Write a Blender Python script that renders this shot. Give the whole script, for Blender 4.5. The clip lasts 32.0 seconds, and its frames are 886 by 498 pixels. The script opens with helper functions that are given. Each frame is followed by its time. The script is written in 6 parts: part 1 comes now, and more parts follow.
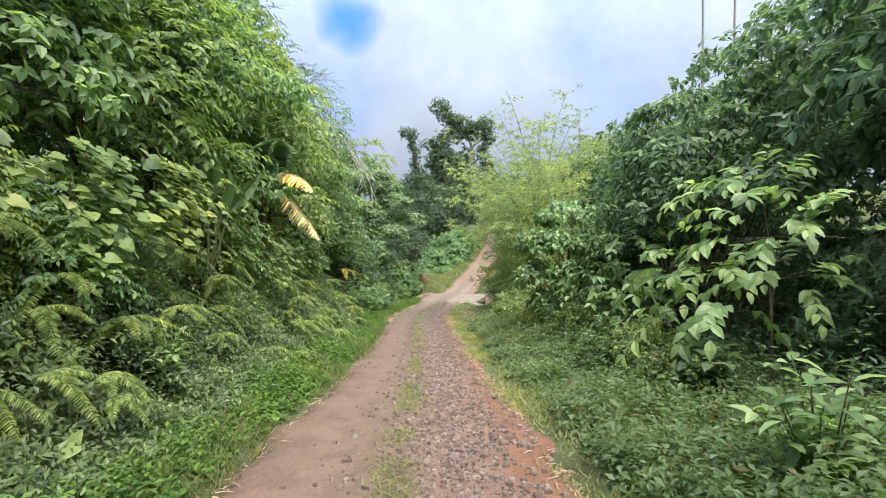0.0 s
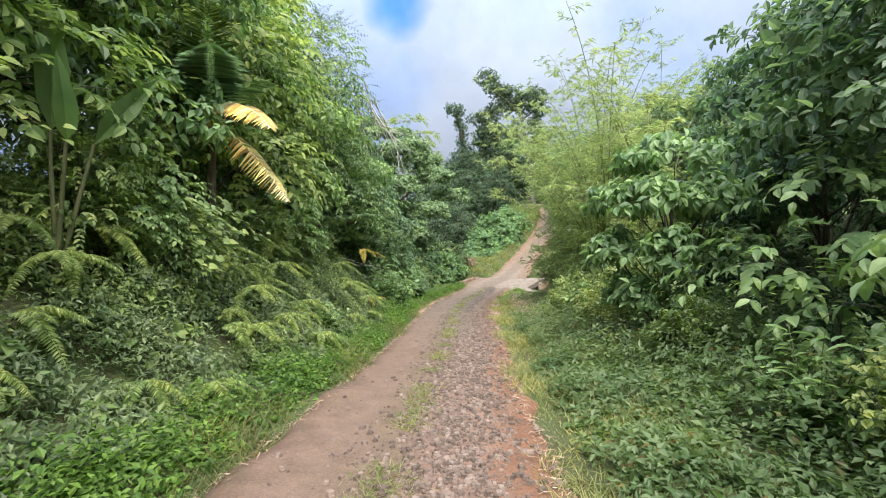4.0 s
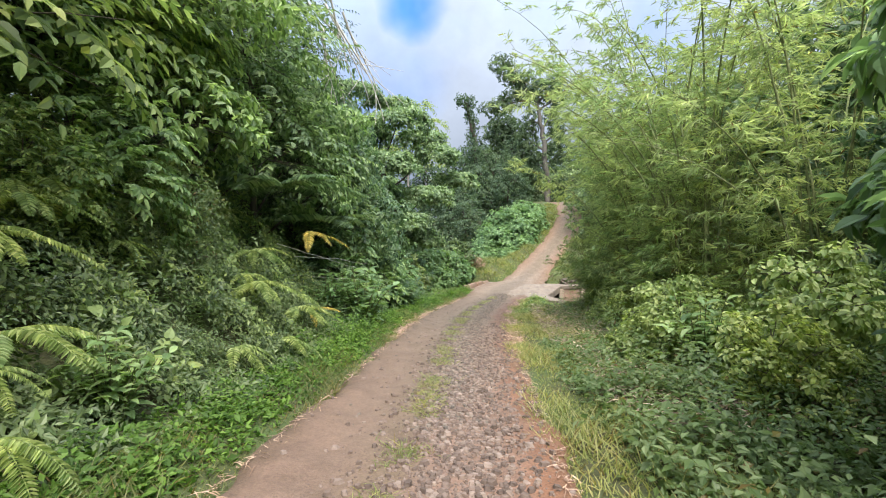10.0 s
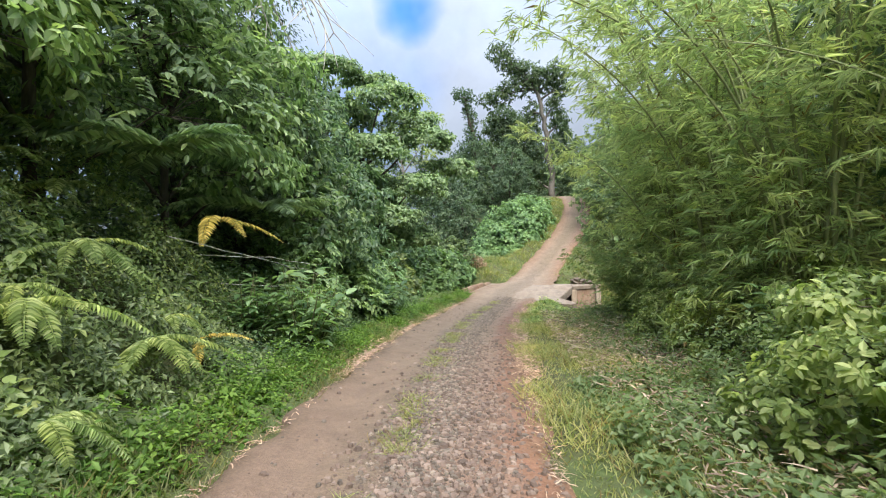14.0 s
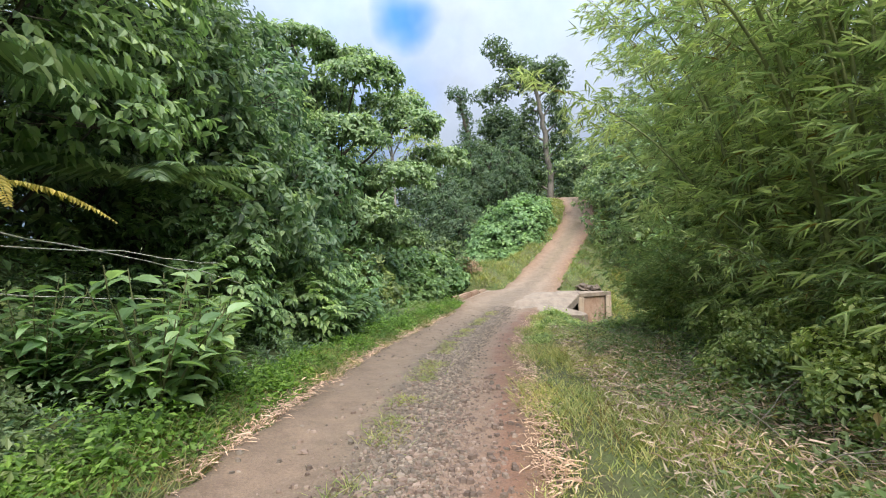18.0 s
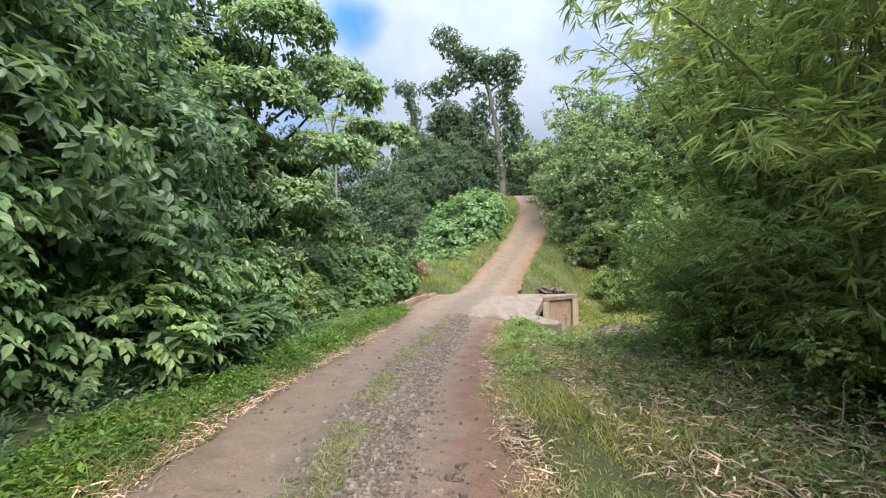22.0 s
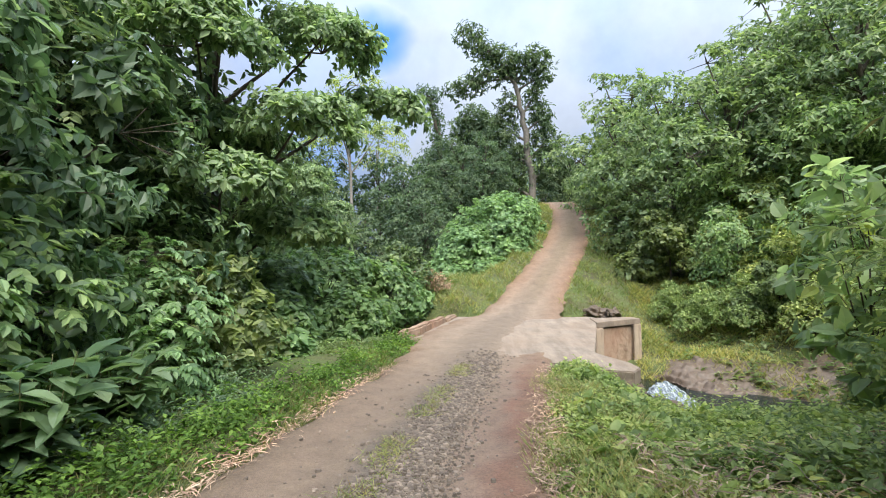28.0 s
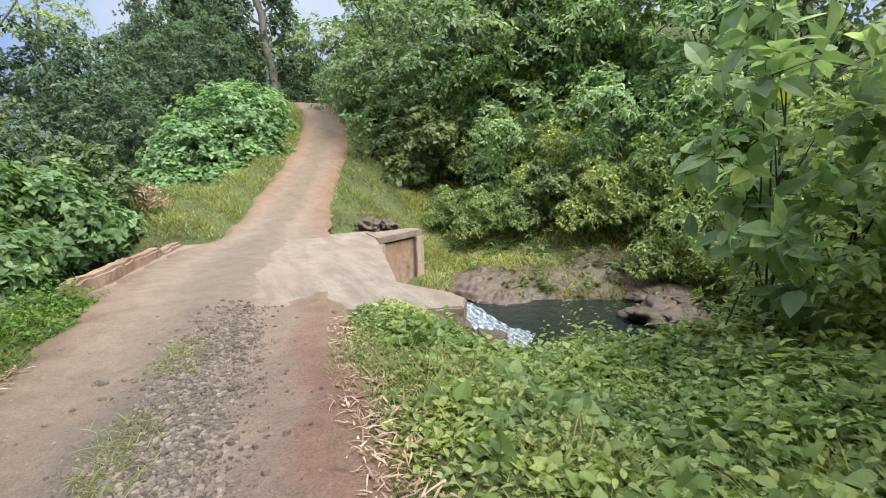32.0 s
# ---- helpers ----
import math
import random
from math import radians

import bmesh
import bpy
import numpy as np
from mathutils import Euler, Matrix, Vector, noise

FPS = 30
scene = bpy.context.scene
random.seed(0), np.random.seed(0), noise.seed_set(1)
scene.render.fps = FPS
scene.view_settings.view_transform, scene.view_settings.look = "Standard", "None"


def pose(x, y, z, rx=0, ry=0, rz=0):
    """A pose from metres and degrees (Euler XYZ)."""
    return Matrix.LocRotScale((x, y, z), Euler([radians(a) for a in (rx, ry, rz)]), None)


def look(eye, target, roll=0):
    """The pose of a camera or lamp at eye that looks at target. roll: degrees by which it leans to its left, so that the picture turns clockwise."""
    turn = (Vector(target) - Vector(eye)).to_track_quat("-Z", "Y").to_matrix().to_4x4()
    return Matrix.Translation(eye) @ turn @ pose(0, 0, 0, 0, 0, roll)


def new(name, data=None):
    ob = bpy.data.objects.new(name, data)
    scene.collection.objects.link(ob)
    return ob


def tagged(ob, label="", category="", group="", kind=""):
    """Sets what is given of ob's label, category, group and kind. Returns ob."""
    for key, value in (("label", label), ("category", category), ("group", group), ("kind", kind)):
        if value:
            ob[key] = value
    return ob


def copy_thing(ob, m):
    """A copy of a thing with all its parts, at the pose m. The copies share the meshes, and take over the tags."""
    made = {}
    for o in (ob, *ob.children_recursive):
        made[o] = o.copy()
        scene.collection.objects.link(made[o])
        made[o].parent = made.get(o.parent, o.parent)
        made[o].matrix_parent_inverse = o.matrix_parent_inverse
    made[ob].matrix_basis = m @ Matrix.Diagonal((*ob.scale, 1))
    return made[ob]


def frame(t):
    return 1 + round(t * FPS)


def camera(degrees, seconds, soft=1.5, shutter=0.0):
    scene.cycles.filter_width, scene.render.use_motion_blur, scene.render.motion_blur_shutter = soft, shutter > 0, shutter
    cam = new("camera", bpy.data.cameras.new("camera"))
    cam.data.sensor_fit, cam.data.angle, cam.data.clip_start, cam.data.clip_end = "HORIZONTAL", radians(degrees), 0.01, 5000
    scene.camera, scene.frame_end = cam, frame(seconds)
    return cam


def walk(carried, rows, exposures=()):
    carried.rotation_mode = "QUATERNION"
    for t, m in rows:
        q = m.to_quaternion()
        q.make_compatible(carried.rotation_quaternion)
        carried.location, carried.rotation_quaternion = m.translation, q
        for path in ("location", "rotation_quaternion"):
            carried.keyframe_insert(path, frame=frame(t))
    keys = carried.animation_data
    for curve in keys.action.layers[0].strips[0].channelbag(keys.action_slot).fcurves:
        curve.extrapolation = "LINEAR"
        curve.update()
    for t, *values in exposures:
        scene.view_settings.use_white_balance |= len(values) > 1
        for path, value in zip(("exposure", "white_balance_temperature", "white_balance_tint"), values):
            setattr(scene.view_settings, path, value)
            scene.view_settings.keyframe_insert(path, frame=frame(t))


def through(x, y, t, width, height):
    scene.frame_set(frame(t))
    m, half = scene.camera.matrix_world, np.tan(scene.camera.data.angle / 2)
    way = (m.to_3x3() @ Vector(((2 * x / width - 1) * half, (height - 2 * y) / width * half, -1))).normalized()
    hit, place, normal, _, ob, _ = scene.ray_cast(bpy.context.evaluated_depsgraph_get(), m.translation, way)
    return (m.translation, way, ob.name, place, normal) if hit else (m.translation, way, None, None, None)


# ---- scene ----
cam = camera(85.7, 32.0, soft=1.05, shutter=0.18)
METRES, EYE, TILT, LEAN, TURN = 29.0, 1.6, 0.0, 0.0, 0.0
ROWS = [
    (0.0, 0.0, 0.0, 0.0, 0.0, 0.0, -0.0),
    (0.5, 0.001, 0.018, -0.0025, 1.92, -0.74, -0.03),
    (1.0, -0.0, 0.0373, -0.0045, 2.47, -1.48, -0.19),
    (1.5, -0.0001, 0.0549, -0.0052, 2.93, -1.82, -0.2),
    (2.0, 0.0034, 0.0726, -0.006, 3.49, -1.86, 0.2),
    (2.5, 0.0048, 0.0907, -0.0082, 3.96, -2.23, 0.24),
    (3.0, 0.0091, 0.1075, -0.0097, 5.01, -1.97, 0.36),
    (3.5, 0.0108, 0.1242, -0.0107, 5.68, -1.85, 0.63),
    (5.5, 0.0155, 0.1956, -0.0157, 7.12, -1.93, 1.39),
    (6.0, 0.0155, 0.2132, -0.0172, 7.15, -1.84, 1.06),
    (6.5, 0.0141, 0.2302, -0.0196, 7.59, -2.42, 0.94),
    (7.0, 0.0145, 0.2472, -0.0201, 7.79, -2.28, 1.03),
    (7.5, 0.0121, 0.2631, -0.0222, 7.17, -1.77, 1.0),
    (8.0, 0.0121, 0.2798, -0.0247, 7.49, -1.72, 0.52),
    (8.5, 0.0098, 0.2953, -0.0256, 7.95, -1.6, 0.35),
    (9.0, 0.0076, 0.3108, -0.0268, 7.97, -1.26, 0.08),
    (9.5, 0.006, 0.3282, -0.0284, 8.04, -1.23, -0.26),
    (10.0, 0.0019, 0.3447, -0.0311, 7.18, -1.51, -0.56),
    (10.5, 0.0013, 0.3609, -0.0328, 6.8, -1.91, 0.02),
    (11.0, -0.0001, 0.3769, -0.0335, 6.19, -2.15, 0.78),
    (11.5, -0.0005, 0.3919, -0.0341, 5.53, -2.44, 0.89),
    (12.0, 0.0025, 0.4069, -0.0355, 5.87, -2.05, 0.74),
    (12.5, 0.0023, 0.4222, -0.0377, 6.33, -1.56, 0.44),
    (13.0, 0.0032, 0.4369, -0.0397, 6.88, -1.62, 0.68),
    (13.5, 0.004, 0.4529, -0.04, 7.08, -1.71, 0.97),
    (14.0, 0.0014, 0.4679, -0.0413, 7.48, -1.25, 0.89),
    (14.5, 0.0013, 0.4827, -0.0429, 8.77, -0.42, 0.84),
    (16.5, 0.0058, 0.5316, -0.0462, 8.09, -0.33, 0.55),
    (17.0, 0.0067, 0.5486, -0.0477, 7.93, -0.66, 0.48),
    (17.5, 0.0033, 0.5652, -0.0502, 7.82, -0.71, 0.5),
    (18.0, -0.0001, 0.5803, -0.0508, 7.06, -0.5, 0.99),
    (18.5, -0.0019, 0.5967, -0.0513, 6.05, -0.35, 1.25),
    (19.0, -0.0063, 0.6109, -0.0528, 4.42, -0.12, 1.33),
    (19.5, -0.0049, 0.626, -0.0545, 2.66, 0.37, 1.31),
    (20.0, -0.0063, 0.6414, -0.0552, 1.62, 0.64, 1.37),
    (20.5, -0.0078, 0.6558, -0.0563, 1.52, 0.37, 1.52),
    (21.0, -0.0054, 0.6717, -0.0573, 1.49, 0.0, 1.47),
    (21.5, -0.0079, 0.6861, -0.0598, 1.19, -0.07, 1.16),
    (22.0, -0.0077, 0.7008, -0.0613, 0.91, -0.17, 0.98),
    (22.5, -0.007, 0.7158, -0.0619, 0.12, -0.57, 1.01),
    (23.0, -0.0071, 0.7306, -0.0628, -0.73, -1.13, 1.22),
    (23.5, -0.0045, 0.7461, -0.0637, 0.08, -1.37, 1.53),
    (24.0, -0.0062, 0.7607, -0.0651, 2.2, -1.46, 1.63),
    (24.5, -0.0083, 0.7743, -0.065, 4.6, -1.61, 1.58),
    (25.0, -0.0091, 0.79, -0.0657, 5.62, -1.56, 1.6),
    (25.5, -0.0123, 0.8037, -0.0674, 5.08, -0.8, 1.5),
    (26.0, -0.0107, 0.8176, -0.0684, 4.56, 0.31, 1.28),
    (26.5, -0.0091, 0.832, -0.0683, 3.59, 1.25, 0.92),
    (28.5, -0.0037, 0.8682, -0.0666, 4.55, 1.58, 0.97),
    (29.0, -0.0043, 0.8839, -0.0679, 6.22, 1.28, 0.92),
    (29.5, -0.0057, 0.9002, -0.0705, -0.08, -0.61, 2.09),
    (30.0, -0.0034, 0.9187, -0.0734, -7.86, -3.46, 2.85),
    (30.5, -0.0027, 0.9353, -0.0742, -15.22, -6.07, 2.83),
    (31.0, -0.0032, 0.9516, -0.0746, -19.03, -7.5, 3.04),
    (31.5, 0.0005, 0.9693, -0.0761, -22.67, -9.04, 2.69),
    (32.0, -0.0011, 0.9882, -0.0781, -25.67, -9.42, 1.86),
]
walk(cam, [(t, pose(0, 0, EYE, TILT, LEAN, TURN) @ pose(METRES * x, METRES * y, METRES * z, 90 + pitch, roll, yaw)) for t, x, y, z, yaw, pitch, roll in ROWS])


# ---- sky, sun ----
def world_sky():
    w = bpy.data.worlds.new("sky")
    scene.world = w
    w.use_nodes = True
    nt = w.node_tree
    nt.nodes.clear()
    N, L = nt.nodes.new, nt.links.new
    sky = N("ShaderNodeTexSky")
    sky.sky_type, sky.sun_disc = "NISHITA", False
    sky.sun_elevation, sky.sun_rotation = radians(SUN_ELEV), radians(SUN_ROT)
    tc = N("ShaderNodeTexCoord")
    # the clear gap in the cloud
    wob = N("ShaderNodeTexNoise")
    wob.inputs["Scale"].default_value, wob.inputs["Detail"].default_value = 7.0, 3.0
    L(tc.outputs["Generated"], wob.inputs["Vector"])
    dot = N("ShaderNodeVectorMath")
    dot.operation = "DOT_PRODUCT"
    L(tc.outputs["Generated"], dot.inputs[0])
    dot.inputs[1].default_value = (-0.173, 0.889, 0.4226)
    addn = N("ShaderNodeMath")
    addn.operation = "MULTIPLY_ADD"
    L(wob.outputs["Fac"], addn.inputs[0])
    addn.inputs[1].default_value = 0.006
    L(dot.outputs["Value"], addn.inputs[2])
    gap = N("ShaderNodeMapRange")
    gap.interpolation_type = "SMOOTHSTEP"
    L(addn.outputs[0], gap.inputs["Value"])
    gap.inputs["From Min"].default_value, gap.inputs["From Max"].default_value = 0.9988, 1.0030
    # broad thin places
    big = N("ShaderNodeTexNoise")
    big.inputs["Scale"].default_value, big.inputs["Detail"].default_value = 2.6, 5.0
    L(tc.outputs["Generated"], big.inputs["Vector"])
    thin = N("ShaderNodeMapRange")
    L(big.outputs["Fac"], thin.inputs["Value"])
    thin.inputs["From Min"].default_value, thin.inputs["From Max"].default_value = 0.44, 0.7
    thin.inputs["To Max"].default_value = 0.42
    mx = N("ShaderNodeMath")
    mx.operation = "MAXIMUM"
    L(gap.outputs[0], mx.inputs[0])
    L(thin.outputs[0], mx.inputs[1])
    cloud = N("ShaderNodeRGB")
    cloud.outputs[0].default_value = (0.475, 0.545, 0.675, 1)
    blue = N("ShaderNodeVectorMath")
    blue.operation = "MULTIPLY"
    L(sky.outputs[0], blue.inputs[0])
    blue.inputs[1].default_value = (0.03, 0.115, 0.235)
    mix = N("ShaderNodeMix")
    mix.data_type = "RGBA"
    L(mx.outputs[0], mix.inputs[0])
    L(cloud.outputs[0], mix.inputs[6])
    L(blue.outputs[0], mix.inputs[7])
    # an overcast sky is brighter overhead than low down
    up = N("ShaderNodeSeparateXYZ")
    L(tc.outputs["Generated"], up.inputs[0])
    lift = N("ShaderNodeMapRange")
    L(up.outputs[2], lift.inputs["Value"])
    lift.inputs["From Min"].default_value, lift.inputs["From Max"].default_value = 0.0, 1.0
    lift.inputs["To Min"].default_value, lift.inputs["To Max"].default_value = 0.33 * SKY_STRENGTH, 2.6 * SKY_STRENGTH
    heap = N("ShaderNodeTexNoise")
    heap.inputs["Scale"].default_value, heap.inputs["Detail"].default_value, heap.inputs["Roughness"].default_value = 4.5, 7.0, 0.6
    L(tc.outputs["Generated"], heap.inputs["Vector"])
    heave = N("ShaderNodeMapRange")
    L(heap.outputs["Fac"], heave.inputs["Value"])
    heave.inputs["From Min"].default_value, heave.inputs["From Max"].default_value = 0.3, 0.7
    heave.inputs["To Min"].default_value, heave.inputs["To Max"].default_value = 0.82, 1.14
    both = N("ShaderNodeMath")
    both.operation = "MULTIPLY"
    L(lift.outputs[0], both.inputs[0])
    L(heave.outputs[0], both.inputs[1])
    bg = N("ShaderNodeBackground")
    L(both.outputs[0], bg.inputs["Strength"])
    L(mix.outputs[2], bg.inputs["Color"])
    out = N("ShaderNodeOutputWorld")
    L(bg.outputs[0], out.inputs["Surface"])


SUN_ELEV, SUN_ROT, SKY_STRENGTH = 58.0, 161.0, 0.9
scene.view_settings.exposure = 0.68
world_sky()
sun = new("sun", bpy.data.lights.new("sun", "SUN"))
sun.data.energy, sun.data.angle, sun.data.color = 5.6, radians(45), (1.0, 0.95, 0.86)
sa, se = radians(SUN_ROT), radians(SUN_ELEV)
sun.matrix_world = look((math.sin(sa) * math.cos(se) * 50, math.cos(sa) * math.cos(se) * 50, math.sin(se) * 50), (0, 0, 0))


# ---- materials ----
def shader(name):
    m = bpy.data.materials.new(name)
    m.use_nodes = True
    nt = m.node_tree
    b = nt.nodes["Principled BSDF"]
    return m, nt, b, nt.nodes["Material Output"]


def ramp(nt, fac, stops):
    r = nt.nodes.new("ShaderNodeValToRGB")
    e = r.color_ramp.elements
    e[0].position, e[1].position = stops[0][0], stops[-1][0]
    e[0].color, e[1].color = (*stops[0][1], 1), (*stops[-1][1], 1)
    for p, c in stops[1:-1]:
        e.new(p).color = (*c, 1)
    nt.links.new(fac, r.inputs[0])
    return r.outputs[0]


def noise_tex(nt, scale, detail=4.0, rough=0.55, vec=None):
    n = nt.nodes.new("ShaderNodeTexNoise")
    n.inputs["Scale"].default_value, n.inputs["Detail"].default_value, n.inputs["Roughness"].default_value = scale, detail, rough
    if vec is None:
        vec = nt.nodes.new("ShaderNodeTexCoord").outputs["Object"]
    nt.links.new(vec, n.inputs["Vector"])
    return n.outputs["Fac"]


def mixc(nt, fac, a, b, blend="MIX"):
    m = nt.nodes.new("ShaderNodeMix")
    m.data_type, m.blend_type = "RGBA", blend
    if isinstance(fac, (int, float)):
        m.inputs[0].default_value = fac
    else:
        nt.links.new(fac, m.inputs[0])
    for sock, v in ((m.inputs[6], a), (m.inputs[7], b)):
        if isinstance(v, tuple):
            sock.default_value = (*v, 1)
        else:
            nt.links.new(v, sock)
    return m.outputs[2]


def bump(nt, b, height, strength, dist=0.02):
    n = nt.nodes.new("ShaderNodeBump")
    n.inputs["Strength"].default_value, n.inputs["Distance"].default_value = strength, dist
    nt.links.new(height, n.inputs["Height"])
    nt.links.new(n.outputs[0], b.inputs["Normal"])


def leaf_mat(name, dark, mid, light, rough=0.42, through=0.35, dead=0.0, patch=1.3, pale=None, lit=(1.45, 1.55, 0.9)):
    """Leaf: each leaf its own shade, whole sprays shifting together, light passing through the blade."""
    m, nt, b, out = shader(name)
    N, L = nt.nodes.new, nt.links.new
    g = N("ShaderNodeNewGeometry")
    dark, mid, light = [(q[0] * 1.22, q[1] * 1.06, q[2] * 1.42) for q in (dark, mid, light)]
    c1 = ramp(nt, g.outputs["Random Per Island"], [(0.0, tuple(0.75 * q for q in dark)), (0.4, mid), (0.86, tuple(1.1 * q for q in light)), (1.0, pale or tuple(1.45 * q for q in light))])
    if dead:
        c1 = ramp(nt, g.outputs["Random Per Island"], [(0.0, (0.14, 0.09, 0.04)), (dead, (0.22, 0.17, 0.05)), (dead + 0.01, dark), (0.5, mid), (0.92, light), (1.0, pale or light)])
    oi = N("ShaderNodeObjectInfo")
    vec = N("ShaderNodeVectorMath")
    vec.operation = "ADD"
    L(N("ShaderNodeTexCoord").outputs["Object"], vec.inputs[0])
    L(oi.outputs["Location"], vec.inputs[1])
    n1 = noise_tex(nt, patch, 3.0, 0.6, vec.outputs[0])
    shade = ramp(nt, n1, [(0.3, (0.72, 0.8, 0.78)), (0.5, (1, 1, 1)), (0.72, (1.22, 1.18, 1.0))])
    c2 = mixc(nt, 1.0, c1, shade, "MULTIPLY")
    ob = ramp(nt, oi.outputs["Random"], [(0.0, (0.82, 0.9, 0.9)), (0.5, (1, 1, 1)), (1.0, (1.13, 1.08, 0.96))])
    c3 = mixc(nt, 1.0, c2, ob, "MULTIPLY")
    L(c3, b.inputs["Base Color"])
    b.inputs["Roughness"].default_value = rough
    b.inputs["Specular IOR Level"].default_value = 0.32
    tr = N("ShaderNodeBsdfTranslucent")
    tc = mixc(nt, 1.0, c3, lit, "MULTIPLY")
    L(tc, tr.inputs["Color"])
    mix = N("ShaderNodeMixShader")
    mix.inputs[0].default_value = through
    L(b.outputs[0], mix.inputs[1])
    L(tr.outputs[0], mix.inputs[2])
    L(mix.outputs[0], out.inputs["Surface"])
    return m


LEAF_SPRING = leaf_mat("leaf_spring_green", (0.100, 0.166, 0.043), (0.177, 0.270, 0.068), (0.282, 0.374, 0.112), 0.45, 0.46, pale=(0.423, 0.437, 0.150))
LEAF_MID = leaf_mat("leaf_mid_green", (0.089, 0.171, 0.056), (0.145, 0.254, 0.086), (0.229, 0.352, 0.132), 0.4, 0.46)
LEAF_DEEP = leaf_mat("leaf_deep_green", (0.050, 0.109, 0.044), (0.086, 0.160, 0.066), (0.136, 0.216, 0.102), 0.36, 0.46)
LEAF_FAR = leaf_mat("leaf_far_canopy", (0.040, 0.080, 0.034), (0.068, 0.120, 0.049), (0.108, 0.166, 0.078), 0.5, 0.46, patch=0.5)
LEAF_FERN = leaf_mat("fern_green", (0.113, 0.180, 0.038), (0.181, 0.270, 0.068), (0.284, 0.360, 0.120), 0.5, 0.46)
LEAF_FERN_OLD = leaf_mat("fern_yellowed", (0.27, 0.235, 0.04), (0.42, 0.36, 0.065), (0.525, 0.45, 0.11), 0.6)
LEAF_BAMBOO = leaf_mat("bamboo_leaf", (0.189, 0.270, 0.089), (0.299, 0.402, 0.151), (0.427, 0.529, 0.220), 0.4, 0.62, dead=0.025, pale=(0.577, 0.655, 0.326), lit=(1.28, 1.38, 0.95))
# bamboo leaf again, darkened: the low shoots carry their shade in the colour
LEAF_BAMBOO_SHADED = leaf_mat("bamboo_leaf_shaded", (0.101, 0.169, 0.057), (0.169, 0.263, 0.088), (0.287, 0.381, 0.143), 0.4, 0.46, dead=0.03)
LEAF_TREEFERN = leaf_mat("tree_fern_green", (0.085, 0.157, 0.055), (0.137, 0.228, 0.088), (0.207, 0.306, 0.128), 0.45, 0.42)
LEAF_MOUND = leaf_mat("mound_vine_leaf", (0.085, 0.17, 0.05), (0.135, 0.245, 0.075), (0.2, 0.32, 0.11), 0.4, 0.42, patch=0.7)
LEAF_VERGE = leaf_mat("verge_weed_leaf", (0.042, 0.1, 0.013), (0.068, 0.152, 0.022), (0.115, 0.215, 0.036), 0.6, 0.46)
LEAF_ROUND = leaf_mat("round_pale_leaf", (0.13, 0.23, 0.09), (0.21, 0.33, 0.14), (0.31, 0.43, 0.2), 0.42, 0.5, pale=(0.36, 0.4, 0.09))
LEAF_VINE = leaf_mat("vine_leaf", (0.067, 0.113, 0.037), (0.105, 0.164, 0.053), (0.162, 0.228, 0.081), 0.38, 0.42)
LEAF_HERB = leaf_mat("herb_leaf", (0.074, 0.128, 0.032), (0.118, 0.189, 0.057), (0.182, 0.253, 0.094), 0.45, 0.46, dead=0.02)
LEAF_GRASS = leaf_mat("grass_blade", (0.099, 0.158, 0.036), (0.170, 0.226, 0.059), (0.280, 0.301, 0.104), 0.55, 0.46, dead=0.1)
# grass_blade at about two thirds: shade put into the left verge's blade colour
LEAF_GRASS_SHADED = leaf_mat("grass_blade_shaded", (0.064, 0.105, 0.026), (0.11, 0.152, 0.042), (0.19, 0.215, 0.075), 0.55, 0.46, dead=0.1)
LEAF_GRASS_DRY = leaf_mat("grass_yellowed", (0.13, 0.19, 0.045), (0.22, 0.27, 0.075), (0.34, 0.35, 0.13), 0.6, 0.46, dead=0.09)
LEAF_HILL = leaf_mat("hill_leaf", (0.071, 0.130, 0.046), (0.117, 0.196, 0.069), (0.184, 0.269, 0.102), 0.42, 0.46, patch=0.6)
LEAF_STRAW = leaf_mat("dry_straw", (0.17, 0.115, 0.065), (0.28, 0.205, 0.115), (0.41, 0.325, 0.185), 0.7, 0.15)
LEAF_PALM_DRY = leaf_mat("dry_palm", (0.478, 0.447, 0.215), (0.694, 0.686, 0.363), (0.813, 0.865, 0.528), 0.6, 0.2)


def bark_mat(name, a, c, scale=6.0):
    m, nt, b, out = shader(name)
    tc = nt.nodes.new("ShaderNodeTexCoord").outputs["Object"]
    mp = nt.nodes.new("ShaderNodeMapping")
    mp.inputs["Scale"].default_value = (scale, scale, scale * 0.22)
    nt.links.new(tc, mp.inputs[0])
    n = noise_tex(nt, 3.0, 6.0, 0.65, mp.outputs[0])
    nt.links.new(ramp(nt, n, [(0.3, a), (0.7, c)]), b.inputs["Base Color"])
    b.inputs["Roughness"].default_value = 0.85
    bump(nt, b, n, 0.7, 0.03)
    return m


BARK_GREY = bark_mat("bark_grey", (0.12, 0.105, 0.085), (0.34, 0.31, 0.27))
BARK_PALE = bark_mat("bleached_wood", (0.33, 0.3, 0.26), (0.6, 0.57, 0.52))
BARK_DARK = bark_mat("bark_dark", (0.035, 0.028, 0.02), (0.12, 0.095, 0.07))
BARK_TALL = bark_mat("bark_brown_grey", (0.07, 0.06, 0.048), (0.21, 0.19, 0.16))
CULM = bark_mat("bamboo_culm", (0.13, 0.16, 0.06), (0.28, 0.3, 0.13), 4.0)
STEM = bark_mat("green_stem", (0.06, 0.085, 0.025), (0.14, 0.13, 0.06))


